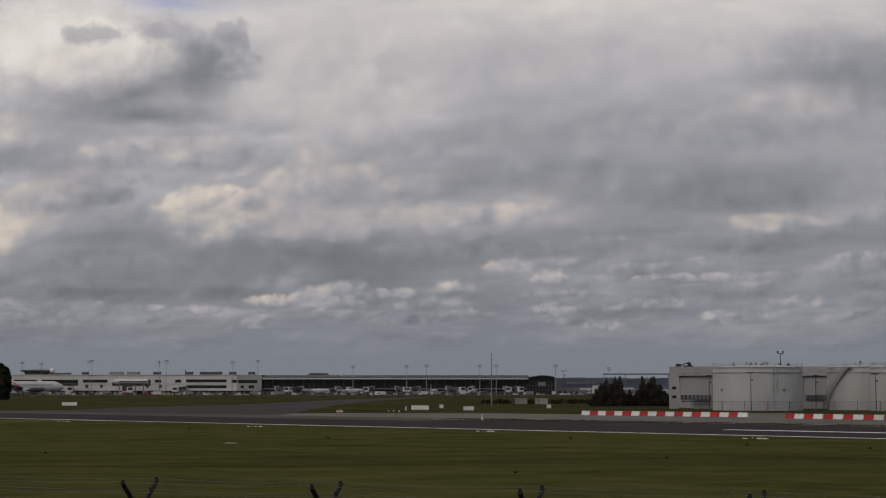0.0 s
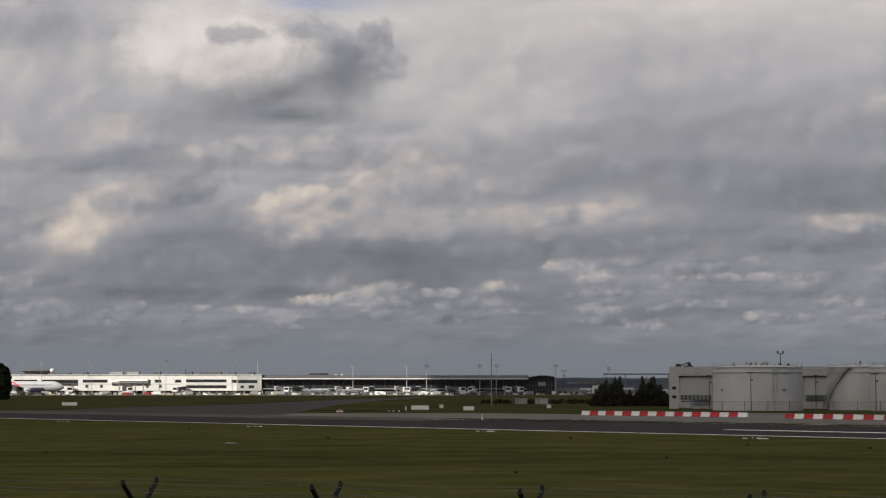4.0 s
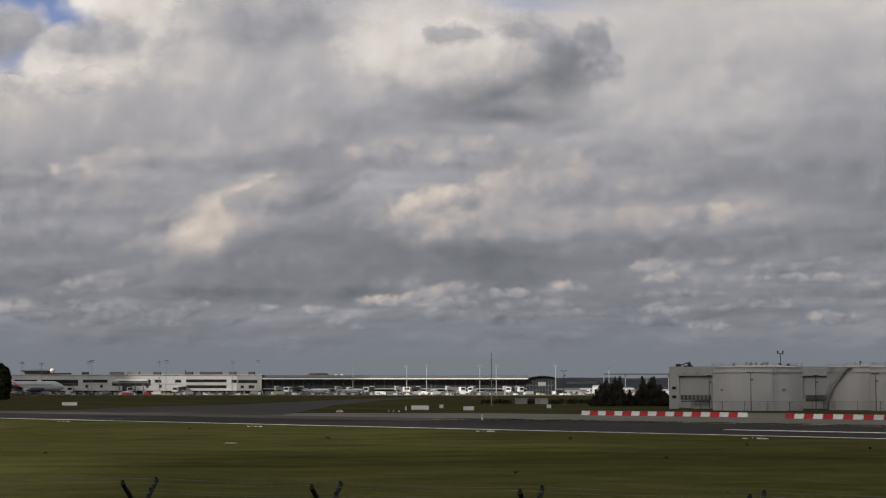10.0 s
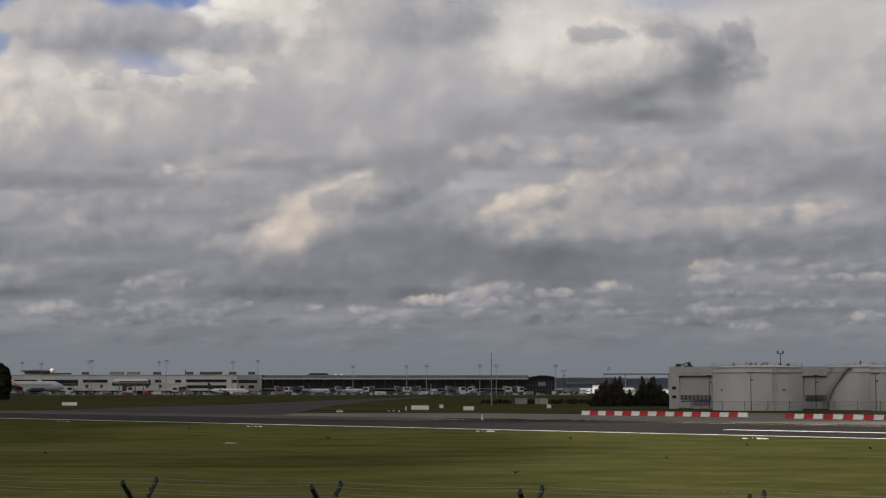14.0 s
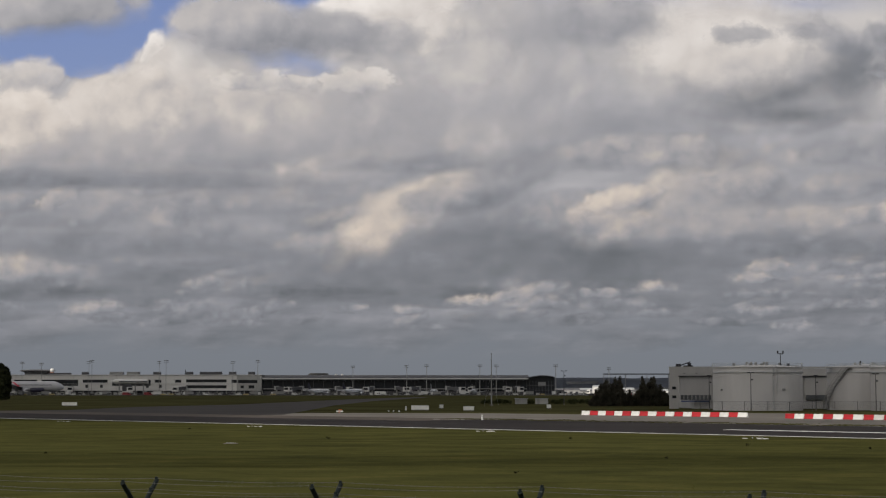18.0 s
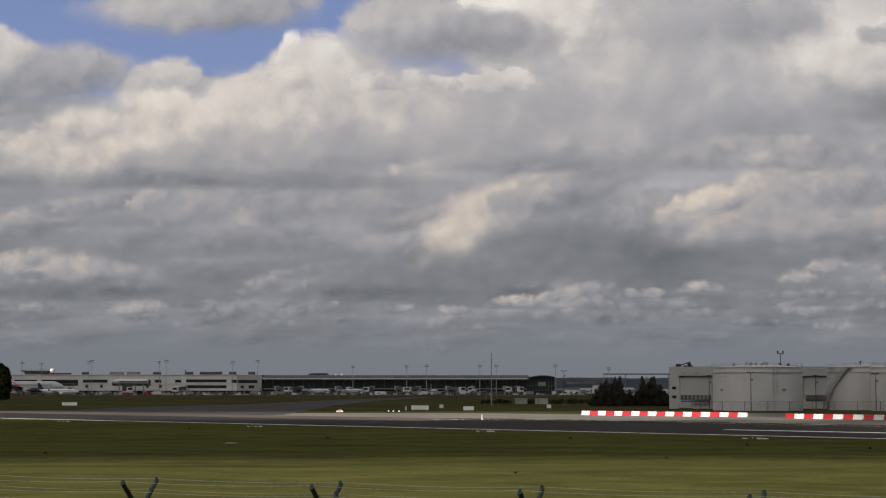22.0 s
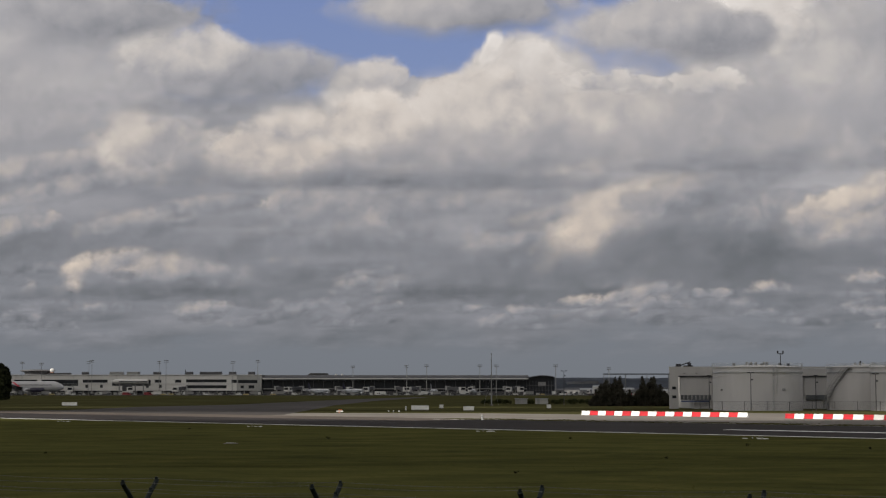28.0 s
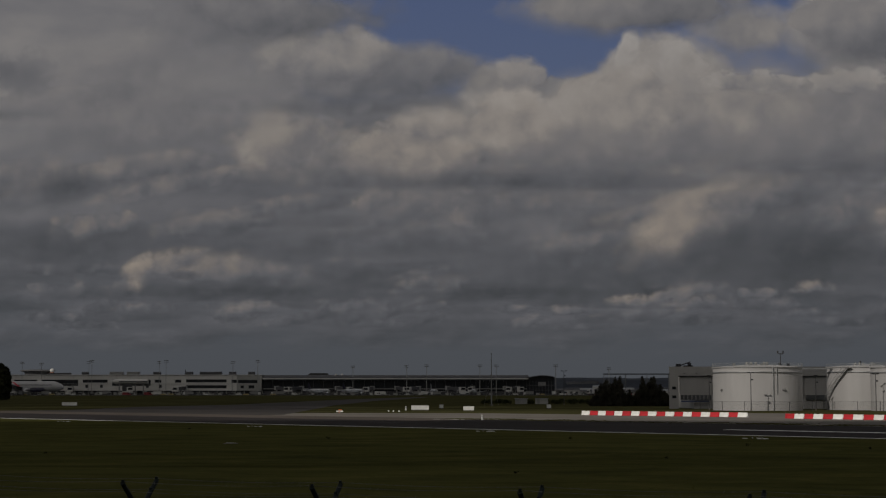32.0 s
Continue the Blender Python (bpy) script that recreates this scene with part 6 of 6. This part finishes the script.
def make_airliner(length, r, paint, tail_paint, label, gear_up=False, span=None, group="", nose=3.1, wing_paint=None):
    """Low-wing twin jet."""
    p = thing("airliner", label, "airplane", group=group)
    zc = r + length * 0.045
    bm = bmesh.new()
    loft(bm, [circle(*g) for g in fuselage_rings(length, r, zc, r * nose, length * 0.3, r * 0.55)])
    body = part("fuselage", bm, paint, p, smooth=True)
    for side in (-1, 1):
        part("window_row", boxes((-length * 0.28, length * 0.36, side * r * 0.965 - 0.02, side * r * 0.965 + 0.02, zc + r * 0.2, zc + r * 0.32)), GLASS_DARK, body)
    part("cockpit_glass", boxes((length / 2 - r * 1.55, length / 2 - r * 1.05, -r * 0.55, r * 0.55, zc + r * 0.28, zc + r * 0.52)), GLASS_DARK, body)
    half = (span or length * 0.92) / 2
    for s in (-1, 1):
        bm = bmesh.new()
        blade(bm, (length * 0.12, s * r * 0.3, zc - r * 0.55), (-length * 0.11, s * half, zc + half * 0.06), length * 0.19, length * 0.045, 0.06, (0, 0, 1))
        wing = part("wing", bm, wing_paint or PLANE_GREY, p)
        bm = bmesh.new()
        blade(bm, (-length * 0.115, s * half, zc + half * 0.06), (-length * 0.15, s * (half + 0.4), zc + half * 0.06 + r * 0.8), length * 0.04, length * 0.02, 0.06, (0, 1, 0))
        part("winglet", bm, tail_paint, wing)
        y = half * 0.34
        e = nacelle(p, length * 0.135, s * y, zc - r * 0.9, r * 0.5, r * 2.0, paint)
        part("pylon", boxes((length * 0.03, length * 0.1, s * y - 0.12, s * y + 0.12, zc - r * 0.6, zc - r * 0.2)), PLANE_GREY, e)
        bm = bmesh.new()
        blade(bm, (-length * 0.40, s * r * 0.2, zc + r * 0.4), (-length * 0.47, s * half * 0.36, zc + r * 0.7), length * 0.09, length * 0.04, 0.06, (0, 0, 1))
        part("tailplane", bm, paint, p)
        if not gear_up:
            wheel_pair(p, -length * 0.03, s * r * 1.7, length * 0.016, 0.3, zc - r * 0.4, "main_gear")
    if not gear_up:
        wheel_pair(p, length * 0.38, 0, length * 0.012, 0.25, zc - r * 0.6, "nose_gear")
    bm = bmesh.new()
    blade(bm, (-length * 0.36, 0, zc + r * 0.7), (-length * 0.47, 0, zc + r * 0.8 + length * 0.16), length * 0.14, length * 0.055, 0.05, (0, 1, 0))
    part("fin", bm, tail_paint, p)
    return p


regional_jet = make_regional_jet()
regional_jet.scale = (1.17, 1.17, 1.17)
taxi_jet = make_airliner(33.8, 1.98, PLANE_WHITE, PLANE_NAVY, "white twin-jet airliner with dark tail, taxiing past the terminal")
leaving_jet = make_airliner(37.5, 1.98, PLANE_WHITE, PLANE_WHITE, "all-white twin-jet airliner climbing away", gear_up=True)
second_jet = make_airliner(33.8, 1.98, PLANE_WHITE, PLANE_NAVY, "white twin-jet airliner with dark tail, taxiing along the pier")
big = make_airliner(73, 4.35, PLANE_PALE, PLANE_RED, "huge white double-deck airliner with a red swoosh, parked at the terminal", span=66, nose=2.2, wing_paint=PLANE_NAVY)
big.matrix_world = pose(-358.3, 1440, 0, 0, 0, 10)
bm = bmesh.new()
loft(bm, [[(x + dx + 2.5, -4.4 * math.cos(a), 7.63 + 4.38 * math.sin(a)) for a, x in ((1.1, -8.6), (0.7, -7.0), (0.3, -5.0), (-0.1, -2.8), (-0.5, -0.8), (-0.8, 0.6))] for dx in (-1.0, 1.0)], cap=False, closed=False)
part("swoosh", bm, PLANE_RED, big, "red slanting band")
for y in (-11.5, -19.5):
    nacelle(big, 20.5 + (y + 11.5) * 0.55, y, 4.4, 2.1, 8.5, PLANE_NAVY)
for i, (px, d, turn, L, tail) in enumerate(((566, 1448, 62, 34, PLANE_NAVY), (626, 1448, 62, 34, PLANE_NAVY), (768, 1470, 80, 30, PLANE_GREY), (838, 1472, 84, 30, PLANE_GREY))):
    a = make_airliner(L, 1.98 if L < 45 else 2.8, PLANE_WHITE, tail, "white airliner parked at the pier" if tail is PLANE_WHITE else "white airliner with a dark tail parked at the pier", group="parked airliners")
    a.matrix_world = pose((px - 784) / 3000 * d, d, 0, 0, 0, turn)


# ---- jet bridges ----
def make_jet_bridge():
    b = thing("jet_bridge", "pale grey passenger bridge on wheeled legs at the pier", "jet bridge", pose(0, 0, -60), "jet bridges")
    part("rotunda", rods(((0, 0, 0), (0, 0, 5.0), 0.7, None, 12), ((0, 0, 4.4), (0, 0, 8.0), 2.2, None, 16)), GREY_LIGHT, b)
    bm = bmesh.new()
    loft(bm, [[(x, y, z + dz) for y, z in ((-1.5, 0), (1.5, 0), (1.5, 2.8), (-1.5, 2.8))] for x, dz in ((1.5, 4.8), (14, 4.2))])
    part("tunnel", bm, DARK_ROOF, b, "dark grey ribbed tunnel")
    bm = bmesh.new()
    loft(bm, [[(x, y, z + dz) for y, z in ((-1.8, 0), (1.8, 0), (1.8, 3.3), (-1.8, 3.3))] for x, dz in ((13, 4.0), (23, 3.4))])
    part("outer_tunnel", bm, DARK_ROOF, b)
    cab = part("cab", boxes((23, 27, -2.3, 2.3, 3.2, 7.2)), WALL_WHITE, b, "pale cab")
    part("window", boxes((26.95, 27.06, -1.9, 1.9, 4.6, 6.6)), GLASS_DARK, cab)
    for s in (-1, 1):
        part("leg", boxes((19.5, 20.2, s * 1.9 - 0.25, s * 1.9 + 0.25, 0.9, 4.4)), GREY_LIGHT, b)
        part("wheel", rods(((19.8, s * 1.4, 0.6), (19.8, s * 2.2, 0.6), 0.6, None, 12)), RUBBER, b)
    return b


bridge = make_jet_bridge()
for px, turn in ((492, -60), (536, -115), (598, -60), (660, -100), (703, -70), (741, -110), (792, -60), (836, -95), (893, -60), (915, -110)):
    copy_thing(bridge, pose((px - 784) / 2, 1492, 0, 0, 0, turn))
for px, turn in ((225, -70), (130, -80), (330, -100)):
    copy_thing(bridge, pose((px - 784) / 2, 1495, 0, 0, 0, turn))
for o in (*bridge.children_recursive, bridge):
    bpy.data.objects.remove(o)


o = thing("raised_walkway", "white rounded walkway on dark pillars before the terminal", "walkway", pose(-273.5, 1484, 0))
bm = bmesh.new()
loft(bm, [[(x, r * 1.4 * math.cos(2 * math.pi * i / 16), 12.0 + r * math.sin(2 * math.pi * i / 16)) for i in range(16)] for x, r in ((-16, 0.2), (-15, 1.1), (-12.5, 1.9), (-8, 2.2), (16, 2.2))])
part("tube", bm, WALL_WHITE, o, smooth=True)
part("glazing", boxes((-9, 16, -3.14, -3.05, 11.4, 12.2)), GLASS_DARK, o)
for x in (-9, -2, 5, 12):
    part("pillar", boxes((x - 0.5, x + 0.5, -0.6, 0.6, 0, 10.0)), GREY_PANEL, o)
part("lift_core", boxes((-6, 2, -2.2, 2.2, 3, 10.0)), DARK_METAL, o)


# ---- service vehicles ----
def make_van(paint, label, length=5.2, high=2.3, name="van"):
    v = thing(name, label, "vehicle", pose(0, 0, -80), "ground vehicles")
    bm = bmesh.new()
    prof = [(-length / 2, 0.4), (length / 2, 0.4), (length / 2, 1.1), (length / 2 - 0.8, 1.25), (length / 2 - 1.5, high), (-length / 2, high)]
    loft(bm, [[(x, y, z) for x, z in prof] for y in (-0.95, 0.95)])
    part("body", bm, paint, v)
    part("windscreen", boxes((length / 2 - 1.3, length / 2 - 0.9, -0.85, 0.85, 1.35, high - 0.25)), GLASS_DARK, v)
    for s in (-1, 1):
        part("side_window", boxes((length / 2 - 2.6, length / 2 - 1.5, s * 0.96 - 0.015, s * 0.96 + 0.015, 1.35, high - 0.3)), GLASS_DARK, v)
        for x in (-length * 0.3, length * 0.3):
            part("wheel", rods(((x, s * 0.7, 0.36), (x, s * 0.98, 0.36), 0.36, None, 10)), RUBBER, v)
    return v


def make_truck(paint, load, label):
    v = thing("truck", label, "vehicle", pose(0, 0, -80), "ground vehicles")
    part("cab", boxes((2.4, 4.2, -1.2, 1.2, 0.6, 2.7)), paint, v)
    part("windscreen", boxes((4.15, 4.24, -1.05, 1.05, 1.6, 2.5)), GLASS_DARK, v)
    part("chassis", boxes((-4.2, 4.0, -0.9, 0.9, 0.55, 0.85)), DARK_METAL, v)
    part("load_box", boxes((-4.2, 2.2, -1.25, 1.25, 0.9, 3.5)), load, v)
    for s in (-1, 1):
        for x in (-3.0, -1.8, 3.2):
            part("wheel", rods(((x, s * 0.85, 0.5), (x, s * 1.2, 0.5), 0.5, None, 10)), RUBBER, v)
    return v


def make_dolly(paint, load, label):
    v = thing("baggage_cart", label, "vehicle", pose(0, 0, -80), "ground vehicles")
    part("deck", boxes((-1.6, 1.6, -0.8, 0.8, 0.45, 0.6)), STEEL, v)
    part("load", boxes((-1.45, 1.45, -0.75, 0.75, 0.6, 2.0)), load, v)
    part("canopy", boxes((-1.6, 1.6, -0.85, 0.85, 2.05, 2.15)), paint, v)
    part("drawbar", boxes((1.6, 2.3, -0.05, 0.05, 0.4, 0.5)), DARK_METAL, v)
    for s in (-1, 1):
        for x in (-1.1, 1.1):
            part("wheel", rods(((x, s * 0.6, 0.22), (x, s * 0.8, 0.22), 0.22, None, 8)), RUBBER, v)
    return v


RED_DARK = mat("dark_red_paint", (0.20, 0.02, 0.025), 0.5, vary=0.2, scale=1)
YELLOW = mat("yellow_paint", (0.34, 0.27, 0.12), 0.5, vary=0.2, scale=1)
fleet = [make_van(WHITE_PAINT, "white service van on the apron"), make_van(GREY_LIGHT, "silver service van on the apron"), make_van(WHITE_PAINT, "small white service car on the apron", 4.2, 1.6, "car"),
         make_van(DARK_METAL, "dark service car on the apron", 4.2, 1.55, "car"), make_truck(WHITE_PAINT, WHITE_PAINT, "white catering truck on the apron"),
         make_truck(WHITE_PAINT, GREY_PANEL, "grey box truck on the apron"), make_dolly(GREY_PANEL, GREY_LIGHT, "loaded grey baggage cart on the apron"),
         make_dolly(WHITE_PAINT, DARK_METAL, "covered white baggage cart on the apron"), make_van(WHITE_PAINT, "white airport bus on the apron", 11.5, 2.9, "bus"), make_van(YELLOW, "yellow tow tractor on the apron", 4.4, 1.5, "tow_tractor")]
rng = random.Random(12)
spots = [24 + i * 8.3 for i in range(128)]
for px in spots:
    px += rng.uniform(-4, 4)
    if px > 1062:
        continue
    d = rng.uniform(1419, 1437)
    src = rng.choice((0, 1, 2, 3, 3, 3, 3, 5, 6, 6, 7, 7, 7, 7, 9, 4))
    copy_thing(fleet[src], pose((px - 784) / 3000 * d, d, 0.03, 0, 0, rng.choice((0, 180, 8, 172, 90, -30))))
fleet += [make_van(RED_DARK, "dark red car in the car park", 4.3, 1.5, "car"), make_van(WHITE_PAINT, "white car in the car park", 4.3, 1.5, "car"), make_van(DARK_METAL, "dark car in the car park", 4.3, 1.5, "car"), make_van(GREY_LIGHT, "silver van in the car park", 5.0, 2.1)]
for i in range(54):
    d = (1446, 1462, 1480)[i % 3] + rng.uniform(-1, 1)
    px = 996 + i * 3.5 + rng.uniform(-1.5, 1.5)
    copy_thing(fleet[rng.choice((-1, -2, -2, -3, -3, -4, -4))], pose((px - 784) / 3000 * d, d, 0.03, 0, 0, rng.choice((84, 96, 0, 180, 90))))
for px, d in ((226, 1418), (264, 1417)):
    copy_thing(make_van(RED_DARK, "red fire and service van on the apron", 7.0, 2.6), pose((px - 784) / 3000 * d, d, 0.03, 0, 0, 4))
for o in [o for o in scene.objects if o.parent is None and o.location.z < -70]:
    for q in (*o.children_recursive, o):
        bpy.data.objects.remove(q)


# ---- what moves ----
def motions():
    for b, speed in banks:
        walk(b, [(t, pose(speed * t, 0, 0)) for t in (0.0, 16.0, 32.0)])
    for ob, x, y, z, speed, grown, rise in drifting:
        # some heads tower up until they are full-grown
        times = (0.0, grown, 32.0) if rise else (0.0, 16.0, 32.0)
        walk(ob, [(t, pose(x + speed * t, y, z - rise * max(0.0, grown - t))) for t in times])
    for c in clouds:
        walk(c, [(t, Matrix.Translation((CLOUD_OFFSET.x + SHADE_RATE * t, CLOUD_OFFSET.y, CLOUD_BASE))) for t in (0.0, 16.0, 32.0)])
    turn = math.degrees(math.atan2(RUN.y, RUN.x))
    rows = []
    for t, s, lift, nose in ((0.0, -2600, 0, 0), (4.0, -1900, 0, 0), (7.5, -640, 0, 0), (8.1, -215, 0, 0), (8.2, -140, 0, 1.0), (8.3, -53, 0, 2.5), (8.4, 28.7, 0, 3.6), (8.5, 90.5, 0, 4.6),
                             (8.6, 170, 0.6, 9), (8.8, 330, 9, 11), (9.5, 900, 80, 12), (12.0, 2700, 400, 12), (32.0, 9000, 1500, 12)):
        p = on_field(s, 20.5, 0.03 + lift)
        rows.append((t, pose(p.x, p.y, p.z, 0, -nose, turn)))
    walk(regional_jet, rows)
    rows = [(t, pose(-2696 + 108 * t, 1416, 0.03)) for t in (0.0, 16.0, 32.0)]
    walk(taxi_jet, rows)
    walk(second_jet, [(t, pose(-1690 + 108 * t, 1412, 0.03)) for t in (0.0, 16.0, 32.0)])
    # climbs away beyond the terminal
    rows = []
    for t, x, y, z in ((0.0, -150, 1580, -1.6), (20.0, -150, 1580, -1.6), (22.0, -215, 1582, -1.6), (22.9, -270, 1610, 3), (23.05, -306, 1645, 12), (23.2, -362, 1700, 32), (23.4, -452, 1790, 52), (23.6, -545, 1880, 74), (26.0, -1650, 2980, 330), (32.0, -4500, 5800, 950)):
        rows.append((t, pose(x, y, z, 0, -13 if t > 22.8 else 0, 135)))
    walk(leaving_jet, rows)


motions()
